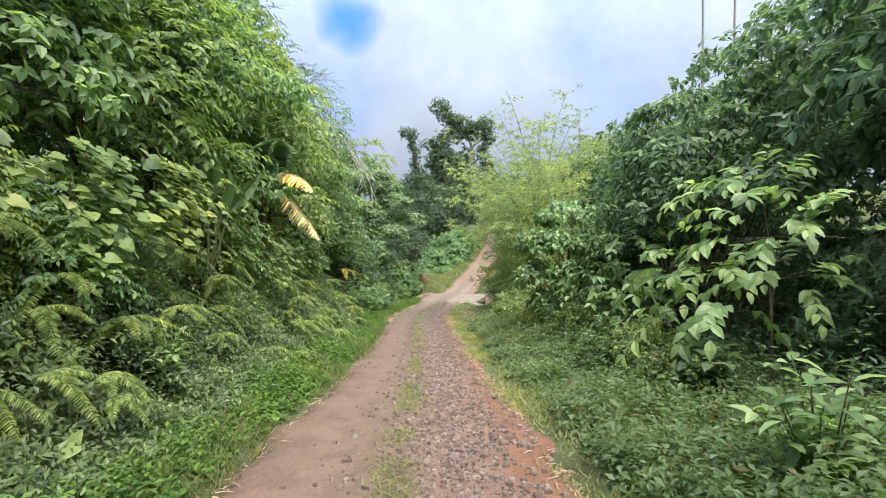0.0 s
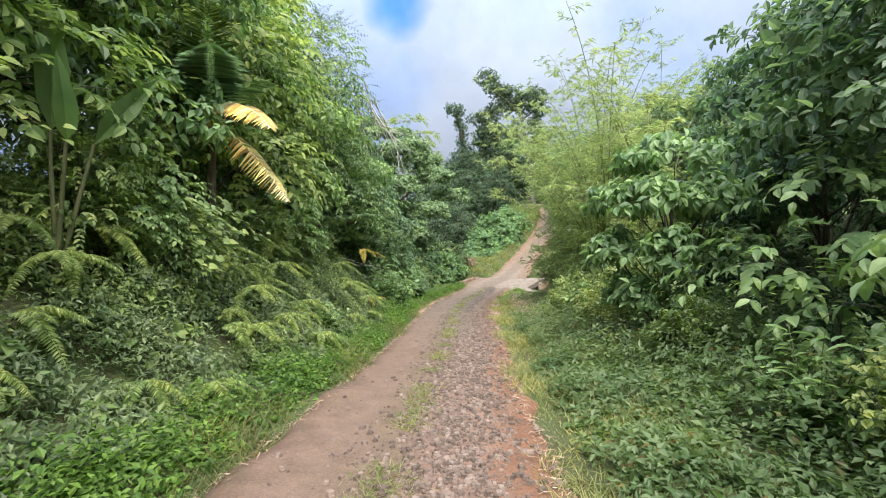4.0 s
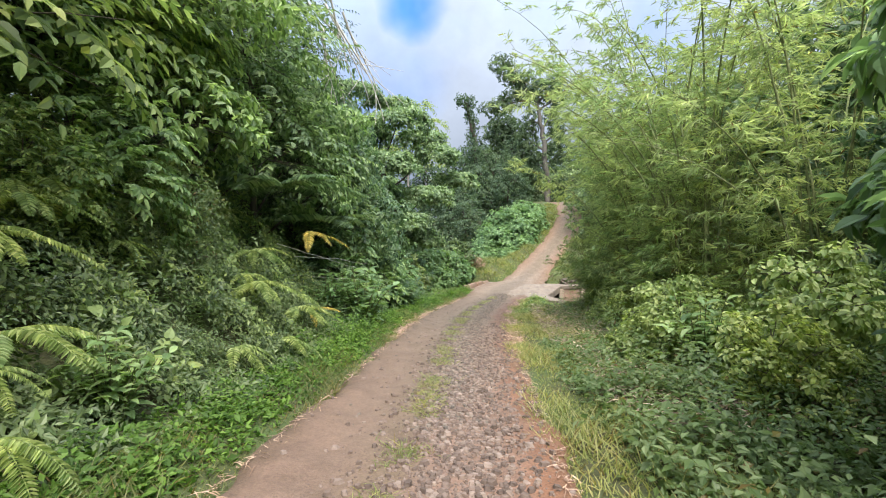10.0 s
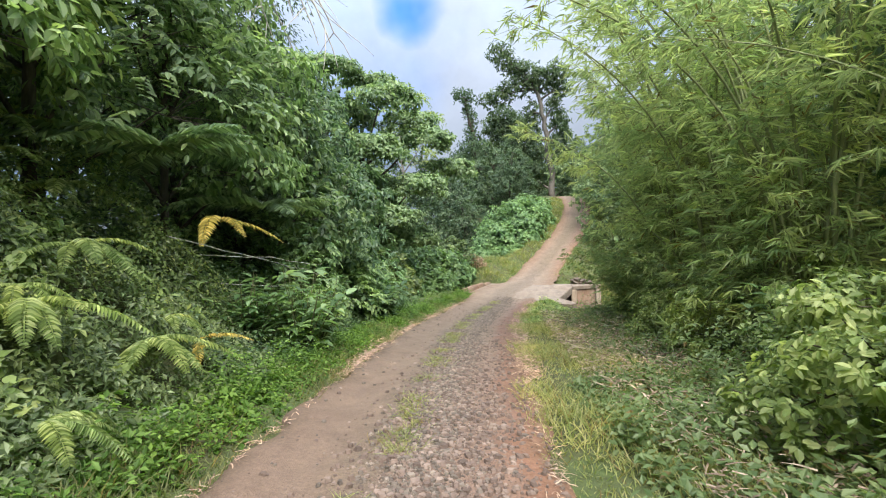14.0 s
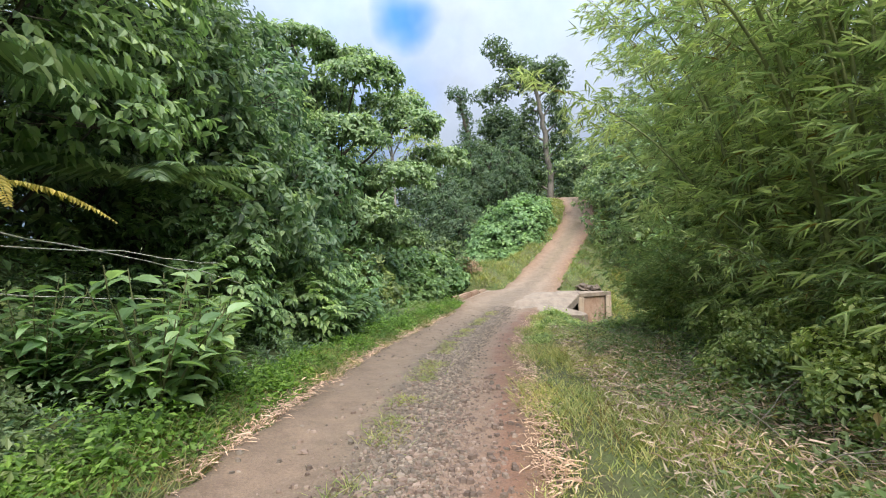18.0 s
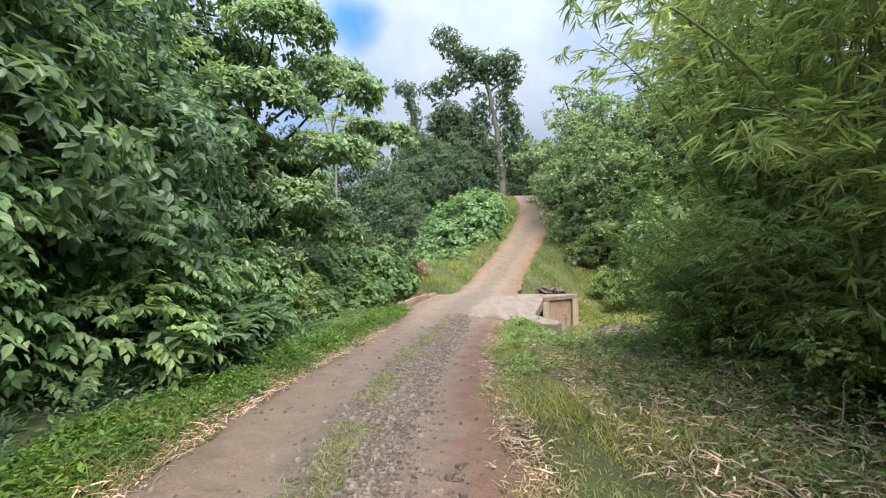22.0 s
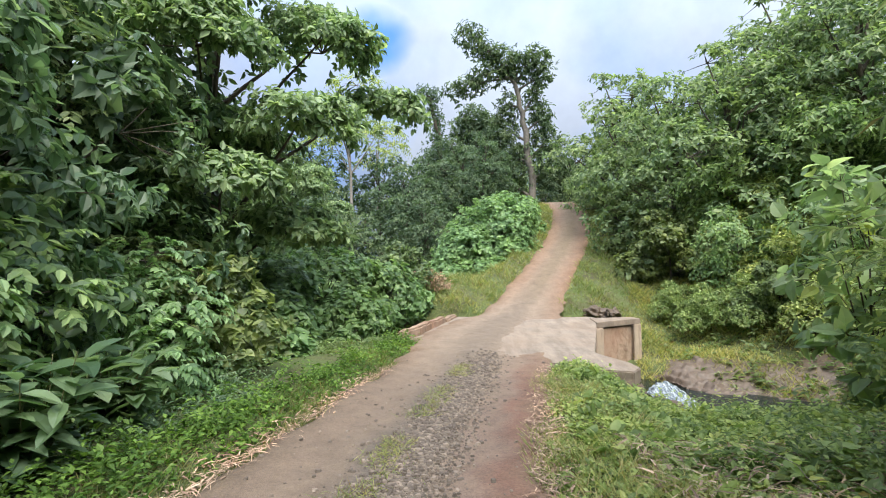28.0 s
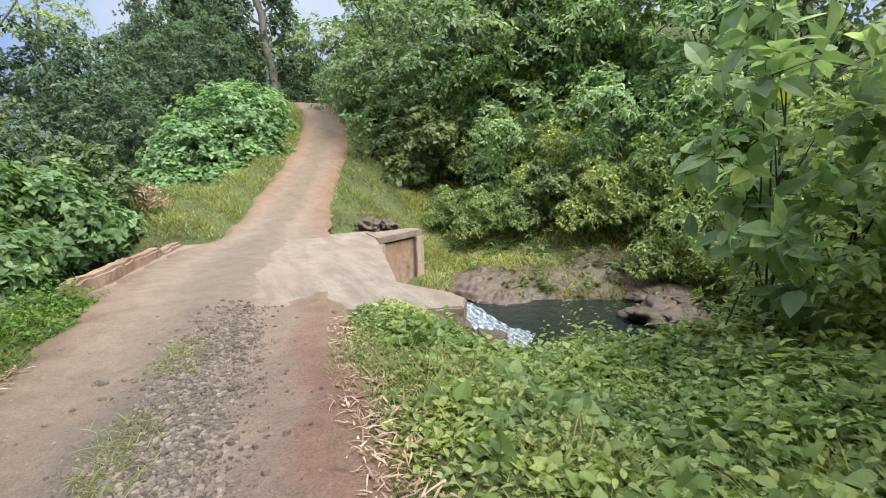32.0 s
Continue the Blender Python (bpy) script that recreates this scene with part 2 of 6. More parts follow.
def ground_mat():
    m, nt, b, out = shader("forest_soil")
    n = noise_tex(nt, 0.9, 8.0, 0.65)
    n2 = noise_tex(nt, 14.0, 6.0, 0.7)
    c = ramp(nt, n, [(0.3, (0.05, 0.04, 0.02)), (0.5, (0.07, 0.085, 0.028)), (0.7, (0.06, 0.1, 0.025))])
    c = mixc(nt, 0.5, c, ramp(nt, n2, [(0.3, (0.5, 0.5, 0.5)), (0.7, (1.5, 1.4, 1.3))]), "MULTIPLY")
    nt.links.new(c, b.inputs["Base Color"])
    b.inputs["Roughness"].default_value = 0.95
    bump(nt, b, n2, 0.8, 0.05)
    return m


def road_mat():
    """Red earth with crushed stone: UV x runs across the road from 0 to 1, UV y along it in metres."""
    m, nt, b, out = shader("gravel_road")
    N, L = nt.nodes.new, nt.links.new
    uv = N("ShaderNodeUVMap")
    uv.uv_map = "along"
    sep = N("ShaderNodeSeparateXYZ")
    L(uv.outputs[0], sep.inputs[0])
    obj = N("ShaderNodeTexCoord").outputs["Object"]
    wob = noise_tex(nt, 1.3, 4.0, 0.6, obj)
    acr = N("ShaderNodeMath")
    acr.operation = "MULTIPLY_ADD"
    L(wob, acr.inputs[0])
    acr.inputs[1].default_value = 0.18
    wide = N("ShaderNodeMath")
    wide.operation = "MULTIPLY"
    L(sep.outputs[0], wide.inputs[0])
    wide.inputs[1].default_value = 0.8
    L(wide.outputs[0], acr.inputs[2])
    # red earth at the edges, trodden grey brown in the ruts, crushed stone between them
    early = ramp(nt, acr.outputs[0], [(0.080, (0.095, 0.06, 0.037)), (0.176, (0.157, 0.1, 0.072)), (0.320, (0.165, 0.109, 0.079)), (0.448, (0.142, 0.099, 0.064)), (0.544, (0.178, 0.113, 0.083)), (0.720, (0.192, 0.115, 0.081)), (0.816, (0.192, 0.092, 0.051)), (0.896, (0.157, 0.076, 0.042))])
    late = ramp(nt, acr.outputs[0], [(0.080, (0.096, 0.07, 0.048)), (0.19, (0.143, 0.104, 0.077)), (0.36, (0.15, 0.112, 0.084)), (0.44, (0.105, 0.086, 0.070)), (0.56, (0.100, 0.083, 0.070)), (0.63, (0.160, 0.120, 0.091)), (0.74, (0.165, 0.114, 0.087)), (0.8, (0.150, 0.083, 0.059)), (0.9, (0.160, 0.109, 0.070))])
    go = N("ShaderNodeMapRange")
    L(sep.outputs[1], go.inputs["Value"])
    go.inputs["From Min"].default_value, go.inputs["From Max"].default_value = 13.0, 24.0
    c = mixc(nt, go.outputs[0], early, late)
    # the pale washed stretch over and past the bridge
    go2 = N("ShaderNodeMapRange")
    L(sep.outputs[1], go2.inputs["Value"])
    go2.inputs["From Min"].default_value, go2.inputs["From Max"].default_value = 32.5, 36.0
    pale = ramp(nt, acr.outputs[0], [(0.080, (0.162, 0.107, 0.071)), (0.240, (0.201, 0.153, 0.114)), (0.400, (0.157, 0.121, 0.091)), (0.496, (0.157, 0.121, 0.091)), (0.640, (0.201, 0.153, 0.114)), (0.840, (0.169, 0.114, 0.078))])
    c = mixc(nt, go2.outputs[0], c, pale)
    go3 = N("ShaderNodeMapRange")
    L(sep.outputs[1], go3.inputs["Value"])
    go3.inputs["From Min"].default_value, go3.inputs["From Max"].default_value = 42.5, 46.0
    hill = ramp(nt, acr.outputs[0], [(0.1, (0.16, 0.1, 0.06)), (0.22, (0.19, 0.125, 0.085)), (0.34, (0.175, 0.125, 0.088)), (0.44, (0.155, 0.115, 0.078)), (0.54, (0.15, 0.112, 0.074)), (0.62, (0.18, 0.128, 0.09)), (0.76, (0.19, 0.12, 0.08)), (0.86, (0.17, 0.1, 0.058))])
    c = mixc(nt, go3.outputs[0], c, hill)
    n1 = noise_tex(nt, 3.2, 8.0, 0.7, obj)
    c = mixc(nt, 0.75, c, ramp(nt, n1, [(0.28, (0.62, 0.6, 0.58)), (0.5, (1, 1, 1)), (0.72, (1.3, 1.28, 1.25))]), "MULTIPLY")
    v = N("ShaderNodeTexVoronoi")
    v.inputs["Scale"].default_value = 70.0
    L(obj, v.inputs["Vector"])
    vc = N("ShaderNodeSeparateColor")
    L(v.outputs["Color"], vc.inputs[0])
    c = mixc(nt, 0.35, c, ramp(nt, vc.outputs[0], [(0.0, (0.5, 0.48, 0.47)), (0.5, (0.95, 0.95, 0.95)), (1.0, (1.5, 1.48, 1.45))]), "MULTIPLY")
    L(c, b.inputs["Base Color"])
    b.inputs["Roughness"].default_value = 0.92
    add = N("ShaderNodeMath")
    add.operation = "ADD"
    L(v.outputs["Distance"], add.inputs[0])
    L(n1, add.inputs[1])
    bump(nt, b, add.outputs[0], 0.7, 0.012)
    return m


def stone_mat(name, a, c, d, rough=0.85):
    m, nt, b, out = shader(name)
    g = nt.nodes.new("ShaderNodeNewGeometry")
    base = ramp(nt, g.outputs["Random Per Island"], [(0.0, a), (0.6, c), (1.0, d)])
    n = noise_tex(nt, 9.0, 7.0, 0.7)
    col = mixc(nt, 0.8, base, ramp(nt, n, [(0.3, (0.55, 0.55, 0.55)), (0.7, (1.35, 1.33, 1.3))]), "MULTIPLY")
    nt.links.new(col, b.inputs["Base Color"])
    b.inputs["Roughness"].default_value = rough
    bump(nt, b, n, 0.5, 0.02)
    return m


def concrete_mat(name, base, stain, dust, cut, grain=(4.0, 4.0, 0.5)):
    """Cast concrete: blotched base, streaked stains, patches of red dust above the cut."""
    m, nt, b, out = shader(name)
    n = noise_tex(nt, 1.6, 8.0, 0.68)
    n2 = noise_tex(nt, 34.0, 5.0, 0.7)
    c = ramp(nt, n, [(0.28, tuple(0.6 * q for q in base)), (0.5, base), (0.7, tuple(1.25 * q for q in base))])
    tc = nt.nodes.new("ShaderNodeTexCoord").outputs["Object"]
    mp = nt.nodes.new("ShaderNodeMapping")
    mp.inputs["Scale"].default_value = grain
    nt.links.new(tc, mp.inputs[0])
    n3 = noise_tex(nt, 2.0, 6.0, 0.7, mp.outputs[0])
    c = mixc(nt, ramp(nt, n3, [(cut, (0, 0, 0)), (cut + 0.2, (0.8, 0.8, 0.8))]), c, stain)
    c = mixc(nt, 0.5, c, ramp(nt, n2, [(0.3, (0.68, 0.68, 0.68)), (0.7, (1.27, 1.27, 1.27))]), "MULTIPLY")
    n4 = noise_tex(nt, 0.8, 7.0, 0.66)
    c = mixc(nt, ramp(nt, n4, [(0.4, (0, 0, 0)), (0.66, (0.75, 0.75, 0.75))]), c, dust)
    nt.links.new(c, b.inputs["Base Color"])
    b.inputs["Roughness"].default_value = 0.9
    bump(nt, b, n2, 0.55, 0.015)
    return m


def water_mat():
    m, nt, b, out = shader("stream_water")
    b.inputs["Base Color"].default_value = (0.012, 0.018, 0.018, 1)
    b.inputs["Roughness"].default_value = 0.06
    b.inputs["IOR"].default_value = 1.33
    tc = nt.nodes.new("ShaderNodeTexCoord").outputs["Object"]
    n = noise_tex(nt, 4.5, 5.0, 0.6, tc)
    bump(nt, b, n, 0.6, 0.1)
    return m


def foam_mat():
    m, nt, b, out = shader("white_water")
    tc = nt.nodes.new("ShaderNodeTexCoord").outputs["Object"]
    mp = nt.nodes.new("ShaderNodeMapping")
    mp.inputs["Rotation"].default_value = (0, 0, radians(40))
    mp.inputs["Scale"].default_value = (11.0, 4.5, 5.0)
    nt.links.new(tc, mp.inputs[0])
    n = noise_tex(nt, 1.6, 8.0, 0.72, mp.outputs[0])
    nt.links.new(ramp(nt, n, [(0.34, (0.02, 0.026, 0.03)), (0.46, (0.1, 0.12, 0.135)), (0.58, (0.32, 0.36, 0.39)), (0.72, (0.75, 0.78, 0.82))]), b.inputs["Base Color"])
    b.inputs["Roughness"].default_value = 0.2
    bump(nt, b, n, 0.35, 0.03)
    return m


SOIL, ROAD, WATER, FOAM = ground_mat(), road_mat(), water_mat(), foam_mat()
CONCRETE = concrete_mat("old_concrete", (0.36, 0.29, 0.22), (0.12, 0.075, 0.05), (0.29, 0.205, 0.145), 0.5)
CONCRETE_DUSTY = concrete_mat("dusty_deck_concrete", (0.258, 0.212, 0.168), (0.145, 0.113, 0.088), (0.19, 0.138, 0.1), 0.42, (2.2, 0.35, 1.0))
CONCRETE_RUSTY = concrete_mat("broken_stained_concrete", (0.32, 0.235, 0.17), (0.13, 0.075, 0.047), (0.23, 0.13, 0.085), 0.44, (2.2, 2.2, 1.3))
# darker base and stain colours than the other concretes, for the footing
CONCRETE_DARK = concrete_mat("dark_concrete", (0.15, 0.115, 0.09), (0.07, 0.05, 0.038), (0.17, 0.11, 0.08), 0.42, (2.2, 2.2, 1.3))
GRAVEL = stone_mat("crushed_stone", (0.085, 0.068, 0.055), (0.135, 0.108, 0.088), (0.235, 0.19, 0.155))
GRAVEL_RED = stone_mat("reddish_crushed_stone", (0.09, 0.063, 0.05), (0.155, 0.109, 0.088), (0.24, 0.182, 0.15))
ROCK = stone_mat("stream_rock", (0.06, 0.042, 0.03), (0.105, 0.076, 0.055), (0.165, 0.124, 0.092), 0.6)


# ---- the lie of the land ----
ROAD_KEYS = [  # y, middle x, half width, z
    (-30, -0.2, 1.4, 2.2), (0, -0.35, 1.43, 0.0), (5, -0.36, 1.42, -0.38), (9, -0.5, 1.22, -0.67), (14, -0.65, 1.2, -1.05), (20, -1.0, 1.3, -1.51),
    (26, -1.18, 1.45, -1.99), (30, -0.95, 1.45, -2.26), (34, -0.35, 1.5, -2.37), (38, 0.45, 1.6, -2.37), (42.5, 1.4, 1.3, -2.33),
    (47, 3.1, 1.25, -0.9), (51, 4.6, 1.25, 0.35), (56, 6.0, 1.25, 1.8), (62, 7.1, 1.25, 3.5), (68, 7.2, 1.25, 4.9), (74, 5.8, 1.25, 5.3), (90, 0.0, 1.25, 5.6), (130, -12, 1.25, 6)]
_rk = np.array(ROAD_KEYS)


def smooth_interp(v, xs, ys):
    """Interpolation through the keys with rounded corners."""
    v = np.asarray(v, float)
    return sum(np.interp(v + o, xs, ys) * k for o, k in ((-1.6, 0.2), (-0.8, 0.2), (0, 0.2), (0.8, 0.2), (1.6, 0.2)))


def road_x(y): return smooth_interp(y, _rk[:, 0], _rk[:, 1])
def road_hw(y): return smooth_interp(y, _rk[:, 0], _rk[:, 2])
def road_z(y): return smooth_interp(y, _rk[:, 0], _rk[:, 3])


STREAM = np.array([(-60, 52), (-30, 47), (-14, 42.5), (-5, 41.0), (0.5, 39.4), (3.2, 38.6), (4.6, 37.6), (5.8, 36.6), (7.0, 36.0), (8.4, 35.0), (12, 33.0), (18, 31), (26, 27), (60, 10)], float)
WATER_Z = -4.05


def stream_dist(x, y):
    x, y = np.broadcast_arrays(np.asarray(x, float), np.asarray(y, float))
    best = np.full(x.shape, 1e9)
    for a, c in zip(STREAM[:-1], STREAM[1:]):
        d = c - a
        t = np.clip(((x - a[0]) * d[0] + (y - a[1]) * d[1]) / (d @ d), 0, 1)
        best = np.minimum(best, np.hypot(x - a[0] - t * d[0], y - a[1] - t * d[1]))
    return best


def sstep(a, c, v):
    t = np.clip((np.asarray(v, float) - a) / (c - a), 0, 1)
    return t * t * (3 - 2 * t)


def waves(x, y):
    return (0.5 * np.sin(x * 0.83 + 1.3 * np.sin(y * 0.37)) + 0.3 * np.sin(y * 1.13 + x * 0.41 + 2) + 0.2 * np.sin(x * 2.3 - y * 1.9))


def land(x, y):
    """Height of the ground sheet."""
    x, y = np.broadcast_arrays(np.asarray(x, float), np.asarray(y, float))
    xc, hw, zr = road_x(y), road_hw(y), road_z(y)
    d = x - xc
    el, er = np.maximum(-d - hw, 0), np.maximum(d - hw, 0)
    # left: cut bank along the first stretch, low and wet towards the stream, vine mound past it
    bank = 1 - sstep(21, 27, y)
    left = 0.12 * sstep(0, 0.6, el) + bank * (1.9 * sstep(0.7, 4.2, el) + 2.4 * sstep(4, 12, el)) + (1 - bank) * (-0.5 * sstep(1.5, 5, el) + 2.5 * sstep(6, 16, el))
    past = sstep(44, 49, y)
    left = left * (1 - past) + past * (0.1 * sstep(0, 1, el) + - 0.7 * sstep(0.8, 2.5, el) * sstep(45, 49, y) - 5.0 * sstep(4.5, 9, el))
    # right: nearly level, then the wooded hill
    right = 0.1 * sstep(0, 0.8, er) + 0.25 * sstep(1.5, 4, er) + 4.0 * sstep(5, 18, er) - 0.68 * sstep(0.5, 2.4, er) * sstep(28.5, 32.0, y) * (1 - 0.7 * np.exp(-((x - 1.5) / 0.6) ** 2 - ((y - 33.7) / 0.9) ** 2)) - 0.42 * np.exp(-((x - 3.2) / 0.75) ** 2 - ((y - 33.9) / 0.7) ** 2)
    hill = sstep(40, 46, y)
    right = right * (1 - hill) + hill * (0.05 + 0.2 * sstep(1, 3, er) - sstep(0.5, 4, er) * np.maximum(zr + 2.0, 0) * 0.55 + 9.0 * sstep(3.5, 20, er))
    z = zr + np.where(d < 0, left, right) + 0.09 * waves(x, y) * sstep(0.4, 2, np.maximum(el, er))
    # the stream bed
    sd = stream_dist(x, y) * (1 + 0.55 * (1 - sstep(0, 2.5, x)))
    bed = WATER_Z - 0.45 + 1.0 * sstep(1.4, 3.2, sd)
    end = np.where(y < 36.5, 4.9, 5.6)
    cut = sstep(2.4, end, sd)
    z = np.where(sd < end, np.minimum(z, bed * (1 - cut) + z * cut), z)
    z = z - 0.9 * np.exp(-((x - 7.0) / 2.2) ** 2 - ((y - 42.6) / 2.0) ** 2)
    # level with the road across its width, a little under it
    on = 1 - sstep(-0.1, 0.25, np.maximum(el, er))
    deck = (y > 34.6) & (y < 42.6)
    z = np.where(deck & (sd < 2.2), z, z * (1 - on) + (zr - 0.06) * on)
    far = sstep(150, 600, np.hypot(x, y))
    return z * (1 - far) + 4.0 * far


def mesh_from(name, verts, faces, mat, uvs=None, smooth=True):
    me = bpy.data.meshes.new(name)
    verts, faces = np.asarray(verts, np.float32), np.asarray(faces, np.int32)
    n, k = faces.shape
    me.vertices.add(len(verts))
    me.vertices.foreach_set("co", verts.ravel())
    me.loops.add(n * k)
    me.loops.foreach_set("vertex_index", faces.ravel())
    me.polygons.add(n)
    me.polygons.foreach_set("loop_start", np.arange(0, n * k, k, dtype=np.int32))
    me.polygons.foreach_set("loop_total", np.full(n, k, np.int32))
    me.polygons.foreach_set("use_smooth", np.full(n, smooth))
    if uvs is not None:
        me.uv_layers.new(name="along").data.foreach_set("uv", np.asarray(uvs, np.float32)[faces.ravel()].ravel())
    me.materials.append(mat)
    me.update(calc_edges=True)
    me.validate()
    return me


def grid_mesh(name, X, Y, Z, mat, uv=None):
    r, c = X.shape
    i = np.arange(r * c).reshape(r, c)
    f = np.stack([i[:-1, :-1], i[:-1, 1:], i[1:, 1:], i[1:, :-1]], -1).reshape(-1, 4)
    v = np.stack([X, Y, Z], -1).reshape(-1, 3)
    return mesh_from(name, v, f, mat, uv)


def spaced(parts):
    return np.unique(np.concatenate([np.arange(a, b, s) for a, b, s in parts]).round(4))


gx = spaced([(-900, -100, 100), (-100, -30, 8), (-30, -10, 1.0), (-10, 12, 0.28), (12, 40, 1.2), (40, 100, 8), (100, 901, 100)])
gy = spaced([(-900, -100, 100), (-100, -20, 8), (-20, 30, 0.5), (30, 46, 0.25), (46, 90, 0.8), (90, 150, 6), (150, 901, 100)])
GX, GY = np.meshgrid(gx, gy)
tagged(new("ground", grid_mesh("ground", GX, GY, land(GX, GY), SOIL)), "dark forest soil under the undergrowth beside the track", "ground", kind="structure")


def road_rise(u, y, x):
    """Ruts and crown: u from -1 to 1 across."""
    rut = -0.035 * np.exp(-((u + 0.52) / 0.2) ** 2) - 0.03 * np.exp(-((u - 0.5) / 0.2) ** 2)
    return 0.02 + rut + 0.012 * np.sin(x * 7 + np.sin(y * 5)) * np.sin(y * 6.1 + x * 3) - 0.1 * sstep(0.9, 1.12, np.abs(u)) + 0.035 * sstep(33, 34.4, y) * (1 - sstep(34.7, 36.4, y)) - 0.055 * sstep(35.0, 36.8, y) * (1 - sstep(41.2, 42.0, y)) * sstep(-0.1, 0.75, u + 0.15 * np.sin(y * 2.7 + x * 2)) + 0.065 * sstep(34.3, 35.2, y) * (1 - sstep(41.4, 42.2, y)) * (1 - sstep(-0.1, 0.3, u)) + 0.03 * sstep(41.6, 42.6, y) * (1 - sstep(43, 44, y))


ry = spaced([(-12, 36, 0.09), (36, 48, 0.2), (48, 120, 0.5)])
ru = np.linspace(-1.12, 1.12, 45)
RU, RY = np.meshgrid(ru, ry)
edge = 1 + 0.07 * np.sin(RY * 2.1) * np.sin(RY * 0.7 + 1) + 0.04 * np.sin(RY * 5.3 + np.sign(RU))
edge = edge + 0.34 * (RU < 0) * sstep(35.4, 37.2, RY) * (1 - sstep(40.5, 42.0, RY))
RX = road_x(RY) + RU * road_hw(RY) * edge
RZ = road_z(RY) + road_rise(RU, RY, RX)
tagged(new("road", grid_mesh("road", RX, RY, RZ, ROAD, np.stack([(RU + 1) / 2, RY], -1).reshape(-1, 2))), "rutted red earth and gravel track with a grassy middle", "road", kind="structure")


def on_ground(x, y):
    return float(land(x, y))


# ---- leaves ----
def tpl(outline, mids):
    """A blade along +Y: outline points (half width, along, lift) up one side, mid-rib points (along, lift)."""
    v = [(0.0, a, z) for a, z in mids]
    k = len(outline)
    v += [(w, a, z) for w, a, z in outline] + [(-w, a, z) for w, a, z in outline]
    m = len(mids)
    f = []
    for side in (0, 1):
        o = m + side * k
        chain = [0] + [o + i for i in range(k)] + [m - 1]
        # fan each stretch of the edge to the nearest inner rib point
        inner = list(range(1, m - 1)) or None
        if inner is None:
            for a, c in zip(chain[1:-2], chain[2:-1]):
                f.append((0, a, c) if side == 0 else (0, c, a))
            f.append((0, chain[-2], m - 1) if side == 0 else (0, m - 1, chain[-2]))
        else:
            mid = inner[0]
            for a, c in zip(chain[:-1], chain[1:]):
                f.append((mid, a, c) if side == 0 else (mid, c, a))
    return np.array(v, float), np.array(f, int)


OVATE = tpl([(0.36, 0.22, 0.07), (0.44, 0.48, 0.07), (0.24, 0.8, -0.04)], [(0, 0), (0.5, 0.0), (1.0, -0.16)])
OVATE_LOW = tpl([(0.37, 0.24, 0.06), (0.36, 0.6, 0.03)], [(0, 0), (1.0, -0.14)])
HEART = tpl([(0.3, -0.13, 0.02), (0.53, 0.04, 0.06), (0.53, 0.32, 0.07), (0.3, 0.68, 0.0)], [(0, 0), (0.4, 0.0), (1.0, -0.12)])
LANCE = tpl([(0.5, 0.3, 0.05), (0.4, 0.62, -0.06)], [(0, 0), (1.0, -0.3)])
FOLD = (np.array([(0, 0, 0), (0.42, 0.42, 0.07), (0, 1.0, -0.12), (-0.42, 0.42, 0.07)], float), np.array([(0, 1, 2), (0, 2, 3)]))
NARROW = (np.array([(0, 0, 0), (0.5, 0.32, 0.03), (0, 1.0, -0.22), (-0.5, 0.32, 0.03)], float), np.array([(0, 1, 2), (0, 2, 3)]))
BLADE = (np.array([(-0.5, 0, 0), (0.5, 0, 0), (-0.38, 0.5, -0.02), (0.38, 0.5, -0.02), (0, 1.0, -0.22)], float), np.array([(0, 1, 3), (0, 3, 2), (2, 3, 4)]))


def unit(a):
    return a / np.maximum(np.linalg.norm(a, axis=-1, keepdims=True), 1e-9)


class Leaves:
    """Collects blades: base point, way, upper side, length and width."""

    def __init__(self):
        self.rows = []

    def add(self, P, D, U, Ln, W):
        n = len(P)
        self.rows.append(np.concatenate([P, D, U, np.broadcast_to(np.reshape(Ln, (-1, 1)), (n, 1)), np.broadcast_to(np.reshape(W, (-1, 1)), (n, 1))], 1))

    def mesh(self, name, template, mat):
        r = np.concatenate(self.rows)
        P, Ln, W = r[:, :3], r[:, 9:10], r[:, 10:11]
        Yv = unit(r[:, 3:6])
        Xv = unit(np.cross(Yv, r[:, 6:9]) + 1e-6)
        Zv = np.cross(Xv, Yv)
        tv, tf = template
        co = P[:, None] + tv[None, :, :1] * (W * 1.0)[:, None] * Xv[:, None] + tv[None, :, 1:2] * Ln[:, None] * Yv[:, None] + tv[None, :, 2:3] * Ln[:, None] * Zv[:, None]
        f = (np.arange(len(r))[:, None, None] * len(tv) + tf[None]).reshape(-1, 3)
        return mesh_from(name, co.reshape(-1, 3), f, mat, smooth=False)


def tubes(name, runs, mat, sides=6, thin=None):
    """One mesh of tapered tubes: runs of (points, radius at start, radius at end); thin: sides of the thin ones."""
    V, F, base, full = [], [], 0, sides
    top = max(r[1] for r in runs)
    for pts, r0, r1 in runs:
        sides = thin if thin and r0 < top * 0.3 else full
        pts = np.asarray(pts, float)
        n = len(pts)
        t = unit(np.gradient(pts, axis=0))
        ref = np.array([0.31, 0.95, 0.05])
        a = unit(np.cross(t, ref))
        c = np.cross(t, a)
        ang = np.arange(sides) * 2 * np.pi / sides
        rad = np.linspace(r0, r1, n)[:, None, None]
        V.append((pts[:, None] + rad * (np.cos(ang)[None, :, None] * a[:, None] + np.sin(ang)[None, :, None] * c[:, None])).reshape(-1, 3))
        i = base + np.arange(n * sides).reshape(n, sides)
        j = np.roll(i, -1, 1)
        F.append(np.stack([i[:-1], j[:-1], j[1:], i[1:]], -1).reshape(-1, 4))
        base += n * sides
    return mesh_from(name, np.concatenate(V), np.concatenate(F), mat)


